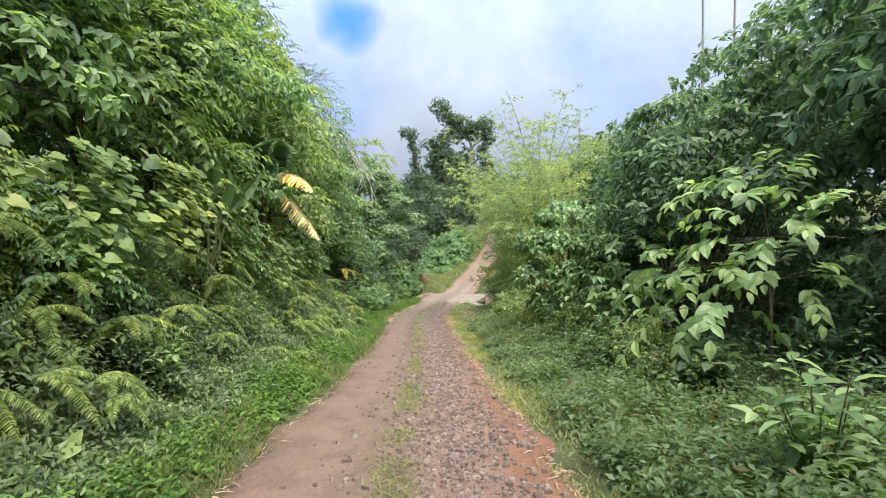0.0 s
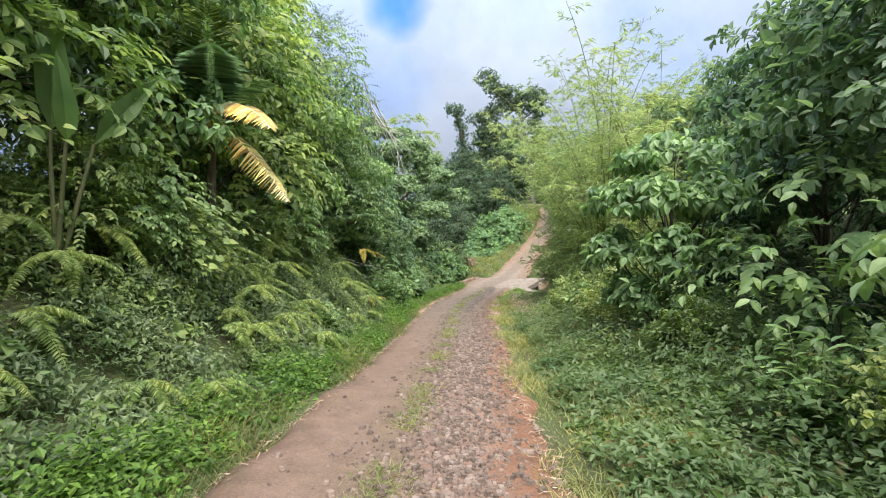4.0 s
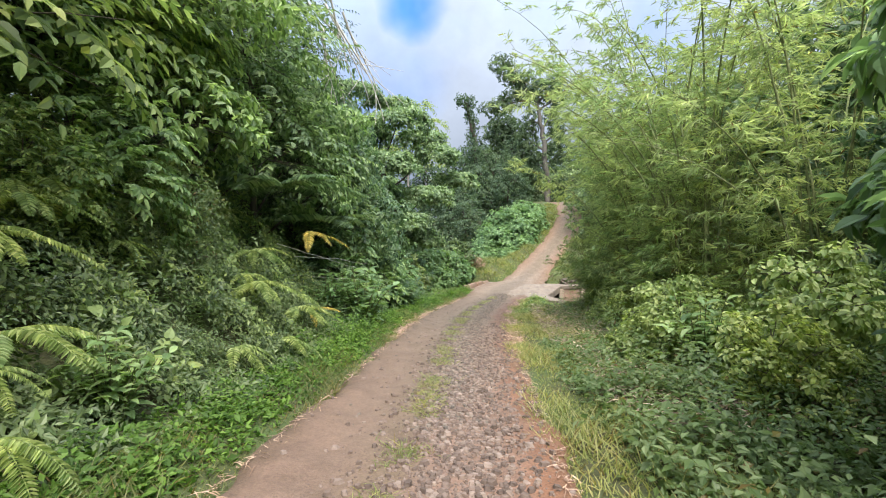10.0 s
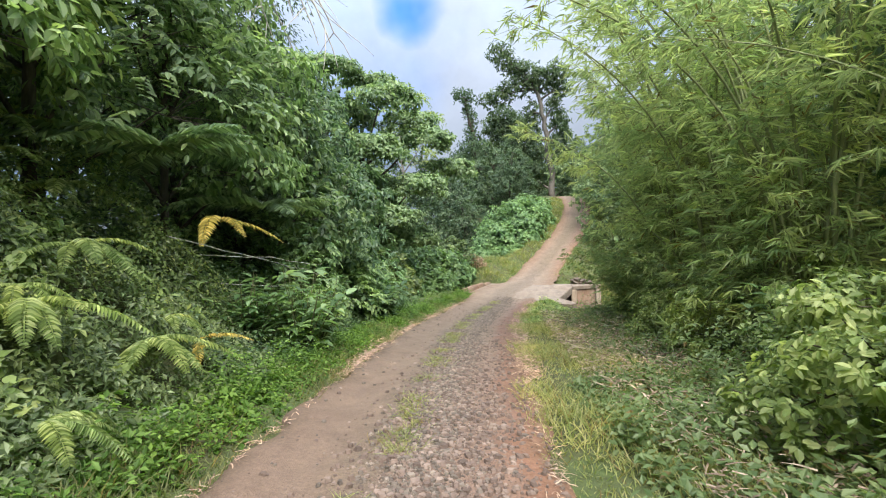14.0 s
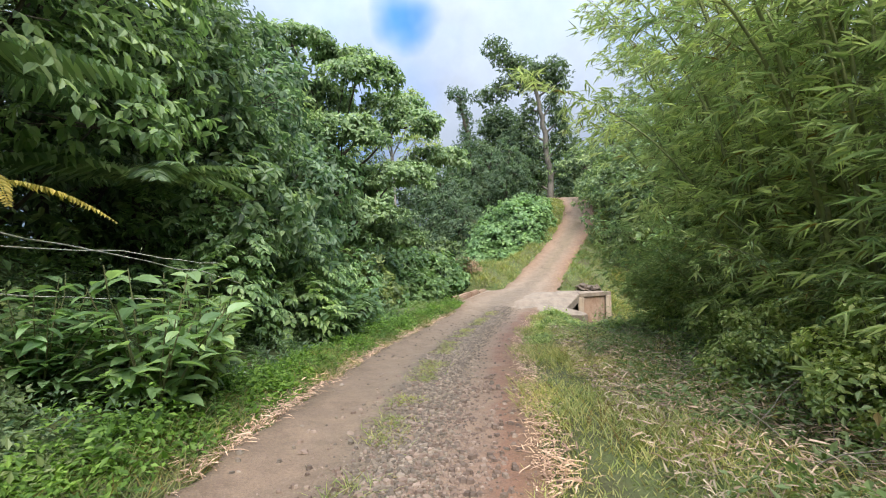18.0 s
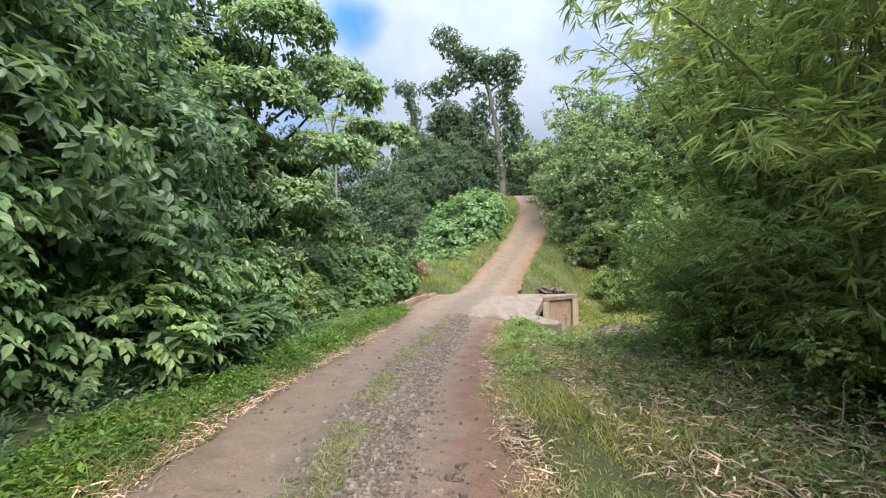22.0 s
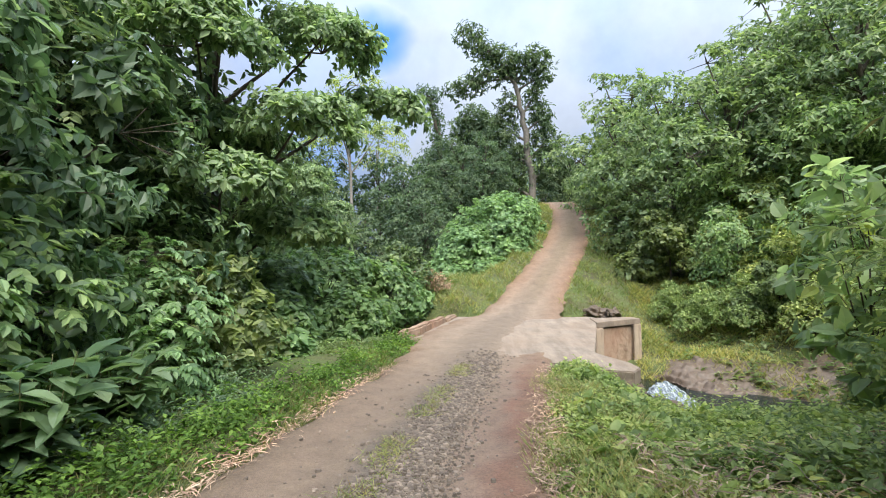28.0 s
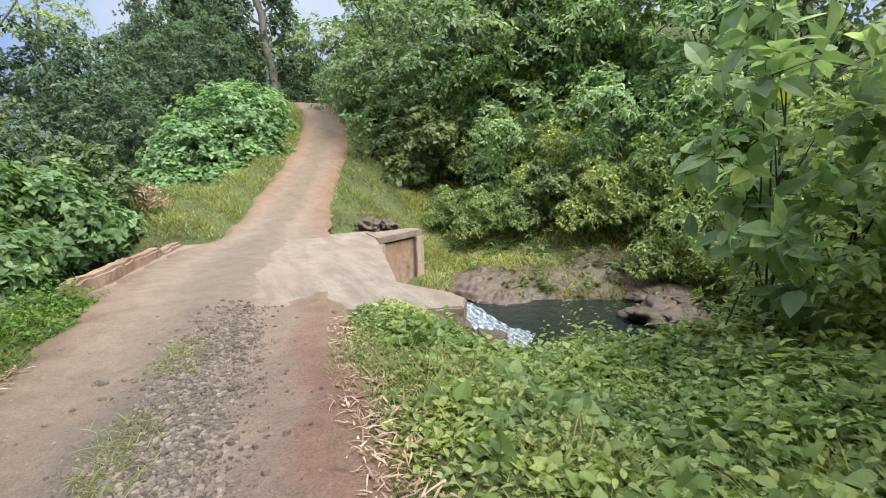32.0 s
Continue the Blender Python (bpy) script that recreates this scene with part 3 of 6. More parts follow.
def part(name, me, parent, label=""):
    ob = new(name, me)
    ob.parent = parent
    if label:
        tagged(ob, label)
    return ob


def bent(p0, p1, rng, sag=0.0, wobble=0.08, n=7):
    p0, p1 = np.asarray(p0, float), np.asarray(p1, float)
    s = np.linspace(0, 1, n)[:, None]
    L = np.linalg.norm(p1 - p0)
    w = np.cumsum(rng.normal(0, wobble * L / n, (n, 3)), 0) * s
    p = p0 + (p1 - p0) * s + w * (1 - s * 0.5)
    p[:, 2] -= sag * L * (s[:, 0] ** 2)
    return p


def spray_pinnate(C, P, D, rng, k=9, length=0.6, leaf=0.17, width=0.062, droop=0.45):
    """A drooping stalk with paired leaflets."""
    n = len(P)
    Ls = length * rng.uniform(0.7, 1.25, n)
    side = unit(np.cross(D, np.array([0, 0, 1.0])) + rng.normal(0, 0.15, (n, 3)))
    dr = droop * rng.uniform(0.6, 1.4, n)
    for j in range(k):
        s = (j // 2 + 0.7) / (k / 2)
        sg = 1 if j % 2 else -1
        pos = P + D * (Ls * s)[:, None]
        pos[:, 2] -= dr * Ls * s * s
        tan = D.copy()
        tan[:, 2] -= 2 * dr * s
        tan = unit(tan)
        way = unit(side * sg * (0.95 if j < k - 1 else 0.1) + tan * 0.75 + np.array([0, 0, -0.35]) + rng.normal(0, 0.14, (n, 3)))
        up = unit(np.array([0, 0, 0.8]) + 0.6 * D + rng.normal(0, 0.22, (n, 3)))
        q = leaf * rng.uniform(0.75, 1.2, n) * (1.1 - 0.35 * abs(s - 0.55))
        C.add(pos, way, up, q, q * width / leaf)


def spray_whorl(C, P, D, rng, k=6, leaf=0.22, width=0.1, droop=0.5):
    """A twig end with leaves all round it."""
    n = len(P)
    a = unit(np.cross(D, rng.normal(0, 1, (n, 3))))
    c = np.cross(D, a)
    for j in range(k):
        th = 2 * np.pi * j / k + rng.uniform(0, 0.9, n)
        rad = a * np.cos(th)[:, None] + c * np.sin(th)[:, None]
        way = unit(rad * 0.95 + D * rng.uniform(0.1, 0.7, (n, 1)) + np.array([0, 0, -droop]) + rng.normal(0, 0.12, (n, 3)))
        up = unit(np.array([0, 0, 0.8]) + 0.7 * D + rng.normal(0, 0.2, (n, 3)))
        q = leaf * rng.uniform(0.6, 1.2, n)
        pos = P - D * rng.uniform(0, 0.14, (n, 1)) + rad * 0.02
        C.add(pos, way, up, q, q * width / leaf)


def spray_bamboo(C, P, D, rng, k=7, leaf=0.19, width=0.021):
    """A fan of narrow leaves at a twig end."""
    n = len(P)
    side = unit(np.cross(D, np.array([0, 0, 1.0])) + rng.normal(0, 0.3, (n, 3)))
    for j in range(k):
        a = (j - (k - 1) / 2) / k * 2.0
        way = unit(D * 0.8 + side * (a * 1.1) + np.array([0, 0, -0.22]) + rng.normal(0, 0.2, (n, 3)))
        up = unit(np.array([0, 0, 0.7]) + 0.6 * D + rng.normal(0, 0.4, (n, 3)))
        q = leaf * rng.uniform(0.6, 1.3, n)
        C.add(P - D * rng.uniform(0, 0.18, (n, 1)), way, up, q, width * rng.uniform(0.8, 1.3, n))


def frond(C, base, way, length, rng, pairs=22, arch=0.6, pinna=0.16, width=0.028):
    """A fern or palm frond; returns its rib."""
    way = unit(np.asarray(way, float))
    s = np.linspace(0, 1, pairs)
    rib = np.asarray(base, float) + way * (length * s)[:, None]
    rib[:, 2] -= arch * length * s ** 2 * 0.7
    tan = unit(np.gradient(rib, axis=0))
    side = unit(np.cross(tan, np.array([0, 0, 1.0])))
    for sg in (1, -1):
        w = unit(side * sg + tan * 0.45 + np.array([0, 0, -0.12]) + rng.normal(0, 0.06, (pairs, 3)))
        q = pinna * np.sin(np.pi * np.clip(0.12 + 0.86 * s, 0, 1)) ** 0.7 * rng.uniform(0.85, 1.1, pairs) + 0.015
        C.add(rib, w, np.cross(side, tan) + rng.normal(0, 0.12, (pairs, 3)), q, np.full(pairs, width))
    step = np.diff(rib, axis=0)
    C.add(rib[:-1] - step * 0.2, step, np.cross(side, tan)[:-1], np.linalg.norm(step, axis=1) * 1.5, np.full(pairs - 1, 0.012 * length))
    return rib


def shell(rng, centre, radii, n, face=None, low=-0.5, rough=0.16):
    """Points on a lumpy lobe and the ways out of it; face leans the choice to one side."""
    d = unit(rng.normal(0, 1, (int(n * 3.5) + 8, 3)))
    keep = d[:, 2] > low
    if face is not None:
        keep &= rng.uniform(0, 1, len(d)) < np.clip(0.35 + 0.75 * (d @ unit(np.asarray(face, float))), 0.06, 1)
    d = d[keep][:n]
    r = 1 + rough * np.sin(d[:, 0] * 5 + centre[0] * 3) * np.sin(d[:, 2] * 6 + centre[1]) + rng.uniform(-0.22, 0.1, len(d))
    return np.asarray(centre) + d * np.asarray(radii) * r[:, None], d


def make_tree(seed, height, lobes, spray, mat, sprays, name="tree", face=(1, -0.3, 0.3), trunk_r=0.11, bark=BARK_DARK, template=OVATE_LOW, lean=(0, 0), stems=0, **kw):
    """A tree: Empty > trunk with limbs, crown of leaf sprays on lobes given as (x, y, z, rx, ry, rz)."""
    rng = np.random.default_rng(seed)
    top = np.array([lean[0], lean[1], height * 0.8])
    t = bent((0, 0, -0.4), top, rng, 0, 0.12, 9)
    runs = [(t, trunk_r, trunk_r * 0.35)]
    for q in range(stems):
        lb = lobes[(q * 3 + 2) % len(lobes)]
        runs.append((bent((rng.uniform(-0.5, 0.5), rng.uniform(-0.5, 0.5), -0.3), lb[:3], rng, 0, 0.1, 8), trunk_r * 0.7, trunk_r * 0.25))
    C = Leaves()
    area = np.array([lb[3] * lb[5] for lb in lobes])
    for lb, a in zip(lobes, area / area.sum()):
        c = np.array(lb[:3], float)
        k = int(np.clip(c[2] / max(height * 0.8, 0.1) * 6, 1, 7))
        runs.append((bent(t[k], c, rng, -0.08, 0.12), trunk_r * 0.45, trunk_r * 0.12))
        P, D = shell(rng, c, lb[3:], int(sprays * a), face)
        for q in P[:: max(1, len(P) // 5)]:
            runs.append((bent(c, c + (q - c) * 0.92, rng, 0.05, 0.1, 4), trunk_r * 0.13, 0.006))
        out = unit(D + np.array([0, 0, 0.1]) + rng.normal(0, 0.25, D.shape))
        spray(C, P, out, rng, **kw)
    root = new(name)
    part("trunk", tubes("trunk", runs[:1], bark, 6, 3), root)
    for r in runs[1:1 + stems]:
        part("stem", tubes("stem", [r], bark, 5, 3), root)
    tagged(part("branching", tubes("branching", runs[1 + stems:], bark, 3, 3), root), kind="stuff")
    part("crown", C.mesh("crown", template, mat), root)
    return root


def pose_z(x, y, turn=0.0, s=1.0, dz=0.0, tilt=0.0):
    return Matrix.Translation((x, y, on_ground(x, y) + dz)) @ Euler((0, radians(tilt), radians(turn))).to_matrix().to_4x4() @ Matrix.Scale(s, 4)


def plant(kind, places, group=None):
    """Stands copies of a made plant at (x, y, turn, scale); the first place takes the made one itself."""
    if group:
        tagged(kind, group=group)
    for p in places[1:]:
        copy_thing(kind, pose_z(*p))
    kind.matrix_world = pose_z(*places[0])


# ---- bridge ----
def block(name, bottom, top, mat, parent=None, label="", bevel=0.04, rough=0.012):
    """A cast block between two outlines of (x, y, z), with worn edges."""
    bm = bmesh.new()
    lo = [bm.verts.new(p) for p in bottom]
    hi = [bm.verts.new(p) for p in top]
    n = len(lo)
    bm.faces.new(lo[::-1])
    bm.faces.new(hi)
    for i in range(n):
        bm.faces.new((lo[i], lo[(i + 1) % n], hi[(i + 1) % n], hi[i]))
    bmesh.ops.recalc_face_normals(bm, faces=bm.faces)
    bmesh.ops.bevel(bm, geom=bm.edges[:], offset=bevel, segments=2, affect="EDGES")
    bmesh.ops.triangulate(bm, faces=bm.faces[:])
    for _ in range(5):
        long = [e for e in bm.edges if e.calc_length() > 0.2]
        if long:
            bmesh.ops.subdivide_edges(bm, edges=long, cuts=1)
            bmesh.ops.triangulate(bm, faces=[f for f in bm.faces if len(f.verts) > 3])
    for v in bm.verts:
        chip = max(0.0, noise.noise(v.co * 1.7 + Vector((7, 3, 1))) - 0.25) * 3.0
        v.co += Vector(noise.noise_vector(v.co * 2.3)) * rough + Vector(noise.noise_vector(v.co * 9.0)) * rough * (0.35 + chip)
    me = bpy.data.meshes.new(name)
    bm.to_mesh(me)
    bm.free()
    me.materials.append(mat)
    ob = new(name, me)
    if parent:
        ob.parent = parent
    if label:
        tagged(ob, label)
    return ob


DECK = -2.345
bridge = tagged(new("bridge"), "low concrete slab bridge over the stream, coated with red dust", "bridge")
deck_out = [(-2.15, 36.7), (-0.2, 35.3), (1.3, 34.38), (2.25, 34.12), (2.76, 33.98), (2.99, 34.32), (2.94, 34.72), (2.4, 35.45), (3.95, 41.6), (3.9, 42.0), (-0.85, 42.4)]
block("deck", [(x, y, DECK - 0.36) for x, y in deck_out], [(x, y, DECK - (0.08 if y < 34.8 and x > 2 else 0)) for x, y in deck_out], CONCRETE_DUSTY, bridge, "", 0.02, 0.01)
k0, k1 = np.array((-1.95, 36.95)), np.array((-0.85, 42.2))
kn = np.array((-0.97, 0.21)) * 0.26
for f0, f1, hi in ((0.0, 0.44, 0.24), (0.45, 0.72, 0.2), (0.73, 1.0, 0.11)):
    a, c = k0 + (k1 - k0) * f0, k0 + (k1 - k0) * f1
    kerb_out = [a, c, c + kn, a + kn]
    block("kerb", [(x, y, DECK - 0.4) for x, y in kerb_out], [(x, y, DECK + hi) for x, y in kerb_out], CONCRETE_RUSTY, bridge, "broken reddish edge kerb", 0.05, 0.035)
wing_out = [(3.7, 40.35), (5.2, 41.3), (5.1, 41.65), (3.75, 41.3)]
block("wing_wall", [(x, y, DECK - 2.0) for x, y in wing_out], [(x, y, DECK - 0.16) for x, y in wing_out], CONCRETE_RUSTY, bridge, "brown-stained wing wall above the water")
cap_out = [(3.62, 40.24), (5.3, 41.26), (5.18, 41.75), (3.66, 41.38)]
block("cap", [(x, y, DECK - 0.155) for x, y in cap_out], [(x, y, DECK + 0.022) for x, y in cap_out], CONCRETE_DUSTY, bridge, "pale worn capping of the wing wall", 0.012, 0.01)
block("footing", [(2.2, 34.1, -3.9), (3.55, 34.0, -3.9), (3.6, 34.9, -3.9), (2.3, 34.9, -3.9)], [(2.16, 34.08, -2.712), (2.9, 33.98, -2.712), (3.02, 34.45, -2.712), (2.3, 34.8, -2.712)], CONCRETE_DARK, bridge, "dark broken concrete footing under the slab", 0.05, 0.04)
for pil_out in ([(3.55, 40.1), (3.85, 40.3), (3.84, 40.5), (3.5, 40.5)], [(5.0, 41.0), (5.3, 41.2), (5.28, 41.4), (4.95, 41.4)]):
    block("pilaster", [(x, y, DECK - 1.6) for x, y in pil_out], [(x, y, DECK - 0.16) for x, y in pil_out], CONCRETE, bridge, "pale concrete pilaster", 0.02, 0.012)
ab = [(-1.9, 37.2), (-1.6, 36.3), (2.25, 35.55), (2.35, 36.1)]
block("near_abutment", [(x, y, DECK - 2.0) for x, y in ab], [(x, y, DECK - 0.43) for x, y in ab], CONCRETE, bridge)
ab = [(-1.0, 42.3), (-1.1, 41.6), (3.7, 40.9), (3.8, 41.6)]
block("far_abutment", [(x, y, DECK - 2.0) for x, y in ab], [(x, y, DECK - 0.43) for x, y in ab], CONCRETE, bridge)


# ---- stream ----
def stream_sheet():
    s = np.linspace(0, 1, 160)
    seg = np.concatenate([[0], np.cumsum(np.hypot(*np.diff(STREAM, axis=0).T))])
    px, py = np.interp(s * seg[-1], seg, STREAM[:, 0]), np.interp(s * seg[-1], seg, STREAM[:, 1])
    tx, ty = np.gradient(px), np.gradient(py)
    ln = np.hypot(tx, ty)
    w = np.linspace(-2.9, 2.9, 22)
    X = px[:, None] - (ty / ln)[:, None] * w
    Y = py[:, None] + (tx / ln)[:, None] * w
    Z = WATER_Z + 0.03 * np.sin(X * 5 + np.sin(Y * 3)) * np.sin(Y * 4)
    return grid_mesh("stream", X, Y, Z, WATER)


tagged(new("stream", stream_sheet()), "dark shallow stream water flowing out from under the bridge", "water", kind="structure")


def rock(seed, r, squash=0.55, flat=0.0, fine=5):
    """A worn boulder; flat cuts its top down to a ledge with steps."""
    rng = np.random.default_rng(seed)
    bm = bmesh.new()
    bmesh.ops.create_icosphere(bm, subdivisions=fine, radius=1)
    off = Vector(rng.uniform(-20, 20, 3))
    for v in bm.verts:
        d = v.co.copy()
        k = 1 + 0.5 * noise.noise(d * 1.5 + off) + 0.2 * noise.noise(d * 3.1 + off) + 0.1 * noise.noise(d * 7 + off) + 0.05 * noise.noise(d * 17 + off)
        z = max(d.z, -0.5) * k
        if flat and z > 0:
            step = 0.22
            z = (math.floor(z / step) + min(1.0, (z / step % 1) * 3.0) ** 2) * step * flat + 0.16 * noise.noise(d * 4 + off) + 0.09 * noise.noise(d * 11 + off)
        v.co = Vector((d.x * k * r, d.y * k * r * 0.8, z * r * squash))
    me = bpy.data.meshes.new("boulder")
    bm.to_mesh(me)
    bm.free()
    for p in me.polygons:
        p.use_smooth = True
    me.materials.append(ROCK)
    return new("boulder", me)


# broken stones by the water
for seed, x, y, z, r, sq, turn, flat in ((5, 6.3, 33.5, -3.9, 0.8, 0.5, 30, 0.9), (6, 7.6, 33.3, -3.8, 0.9, 0.5, 80, 0.8), (9, 4.3, 43.3, -2.4, 0.45, 0.7, 0, 0), (8, 8.7, 35.6, -4.1, 1.0, 0.45, 140, 0.9),
                                         (11, -2.7, 43.0, -2.6, 0.5, 0.7, 0, 0), (12, 9.6, 36.6, -3.9, 0.9, 0.34, 75, 0.8), (13, -2.5, 38.6, -2.9, 0.45, 0.7, 50, 0), (14, 4.9, 43.0, -2.4, 0.3, 0.8, 50, 0), (15, 5.2, 34.6, -4.0, 0.4, 0.7, 20, 0), (16, 3.5, 34.7, -3.6, 0.5, 0.9, 200, 0)):
    ob = rock(seed, r, sq, flat)
    ob.matrix_world = pose(x, y, z, 0, 0, turn)
    tagged(ob, "dark broken rock beside the stream", "rock", "rocks by the stream")


def rock_ledge():
    """A wide water-worn sheet of bedded rock, rising from the stream to the far bank."""
    u, w = np.meshgrid(np.linspace(0, 1, 210), np.linspace(0, 1, 110))
    X = 4.7 + 6.2 * u + 0.6 * w + 0.2 * np.sin(w * 9 + u * 11)
    Y = 39.3 - 3.0 * u ** 1.4 - 1.0 * np.sin(u * 3.1) + 2.7 * w + 0.25 * np.sin(u * 17 + w * 3)
    Z = np.zeros_like(X)
    for i in np.ndindex(X.shape):
        p = Vector((X[i] * 0.55, Y[i] * 0.9, 0.0))
        n = noise.noise(p) + 0.5 * noise.noise(p * 2.3) + 0.22 * noise.noise(p * 6.1)
        h = 0.78 * w[i] ** 0.85 + 0.3 * n
        step = 0.15
        k = math.floor(h / step)
        Z[i] = (k + min(1.0, (h / step - k) * 2.4) ** 2) * step + 0.06 * noise.noise(p * 9) + 0.035 * noise.noise(p * 24) - 0.07 * max(0.0, 1 - 9 * abs(noise.noise(p * 3.3 + Vector((4, 9, 2)))))
    Z = WATER_Z - 0.24 + Z
    soil = land(X, Y) + 0.02 + 0.12 * (Z - WATER_Z)
    fade = np.minimum(np.minimum(u, 1 - u) * 8, (1 - w) * 4)
    return grid_mesh("rock_ledge", X, Y, np.where(soil > Z, soil, Z) - 0.35 * (1 - np.clip(fade, 0, 1)), ROCK)


tagged(new("rock_ledge", rock_ledge()), "wide worn sheet of brown rock sloping into the stream", "rock")


def cascade():
    """White water dropping from the culvert's mouth."""
    u, w = np.meshgrid(np.linspace(0, 1, 90), np.linspace(-1, 1, 50))
    X = 4.75 + 0.6 * u + (0.45 + 0.3 * u) * w
    Y = 38.2 - 2.6 * u + 0.3 * w
    Z = WATER_Z + 0.045 + 0.34 * (1 - sstep(0.0, 0.55, u)) + 0.025 * np.sin(X * 17 + np.sin(Y * 9)) * np.sin(Y * 15) + 0.012 * np.sin(X * 41 + Y * 13) - 0.2 * np.abs(w) ** 3 - 0.12 * sstep(0.7, 1.0, u)
    return grid_mesh("cascade", X, Y, Z, FOAM)


tagged(new("cascade", cascade()), "white water tumbling out below the concrete slab", "water", kind="structure")


# ---- woodland: big trees first ----
def crown_lobes(rng, h, r, n, low=0.15, spread=1.0, flat=1.0):
    out = []
    for i in range(n):
        f = low + (1 - low) * (i + 0.5) / n
        a = i * 2.4 + rng.uniform(0, 1)
        rr = r * (0.55 + 0.45 * math.sin(math.pi * min(f + 0.1, 1)))
        q = rr * rng.uniform(0.4, 0.75) * spread
        out.append((math.cos(a) * q, math.sin(a) * q, h * f, rr * rng.uniform(0.48, 0.72), rr * rng.uniform(0.48, 0.72), rr * rng.uniform(0.36, 0.56) * flat))
    return out


# tall bank trees: drooping paired leaflets, broad drooping leaves, fine feathery sprays
BANK_TREES = (
    (11, LEAF_SPRING, 7.4, 15, 0.92, spray_pinnate, 1050, dict(k=9, length=0.62, leaf=0.175, width=0.108), "young forest tree hung with bright drooping leaflets",
     [(-6.5, 1.4, 0, 1.0), (-6.6, 8.6, 15, 0.95), (-6.5, 13.9, -10, 1.0), (-8.0, 17.2, 30, 1.1)]),
    (12, LEAF_MID, 7.8, 15, 0.9, spray_whorl, 1700, dict(k=6, leaf=0.18, width=0.115, droop=0.75), "leafy forest tree on the road bank with broad drooping leaves",
     [(-6.8, 5.0, 5, 1.0), (-6.9, 11.3, -12, 1.05), (-6.6, 16.6, 10, 0.95), (-6.8, 22.4, -15, 0.95)]),
    (13, LEAF_TREEFERN, 8.0, 15, 0.92, spray_pinnate, 880, dict(k=11, length=0.7, leaf=0.16, width=0.09), "dense green forest tree rising from the bank",
     [(-7.6, -1.6, 10, 1.0), (-8.4, 6.6, -40, 1.15), (-8.2, 13.0, 25, 1.15), (-6.5, 19.4, -5, 1.0), (-9.2, 26.4, 12, 1.15), (-9.4, 32.5, -14, 1.15)]),
    (18, LEAF_DEEP, 7.6, 15, 0.85, spray_whorl, 1500, dict(k=6, leaf=0.2, width=0.13, droop=0.75), "dark leafy tree over the hollow in the bank",
     [(-6.8, 28.4, 20, 1.05), (-7.0, 25.2, 60, 1.0), (-7.4, 31.6, 100, 1.0)]),
    (17, LEAF_FAR, 11.5, 20, 0.6, spray_pinnate, 1500, dict(k=13, length=0.8, leaf=0.12, width=0.055, droop=0.3, template=FOLD), "tall dark tree with fine feathery sprays behind the bank",
     [(-7.6, 24.0, 0, 1.0), (-8.2, 19.6, 120, 1.0), (-8.6, 29.6, 60, 0.85)]))
for seed, mat, h, n, flat, spray, sprays, kw, label, spots in BANK_TREES:
    t = make_tree(seed, h, crown_lobes(np.random.default_rng(seed), h, 2.6, n, 0.2, 1.0, flat), spray, mat, sprays, trunk_r=0.1, **kw)
    plant(tagged(t, label, "tree"), spots, "trees along the bank")

# bushes that close the bank down to the verge
for v, (seed, mat, h, r) in enumerate(((14, LEAF_SPRING, 2.6, 1.35), (15, LEAF_MID, 2.4, 1.4), (16, LEAF_HERB, 2.0, 1.3))):
    kw = dict(k=11, length=0.4, leaf=(0.105, 0.13)[v], width=(0.062, 0.085)[v]) if v < 2 else dict(k=7, leaf=0.08, width=0.05)
    t = make_tree(seed, h, crown_lobes(np.random.default_rng(seed), h, r, 9, 0.05), spray_pinnate if v < 2 else spray_whorl, mat, 480 if v < 2 else 950, name="shrub", face=(1, -0.45, 0.5), trunk_r=0.035, template=OVATE_LOW, **kw)
    tagged(t, ("bright leafy shrub on the road bank", "tangled leafy shrub on the road bank", "small-leaved bush at the foot of the bank")[v], "shrub")
    rng = np.random.default_rng(seed)
    spots = []
    for y in np.arange(-0.5 + v * 0.9, 19.4, 5.0):
        e = rng.uniform(2.7, 3.4) if v < 2 else rng.uniform(2.3, 2.9)
        spots.append((float(road_x(y) - road_hw(y) - e), float(y), rng.uniform(-30, 30), rng.uniform(0.55, 0.85)))
    if v == 1:
        spots += [(-5.4, 24.4, 0, 0.95), (-5.3, 27.8, 10, 0.95), (-5.6, 26.6, 20, 1.1), (-5.8, 29.4, -20, 1.1), (-5.3, 31.4, 0, 0.9)]
    plant(t, spots, "shrubs on the bank")

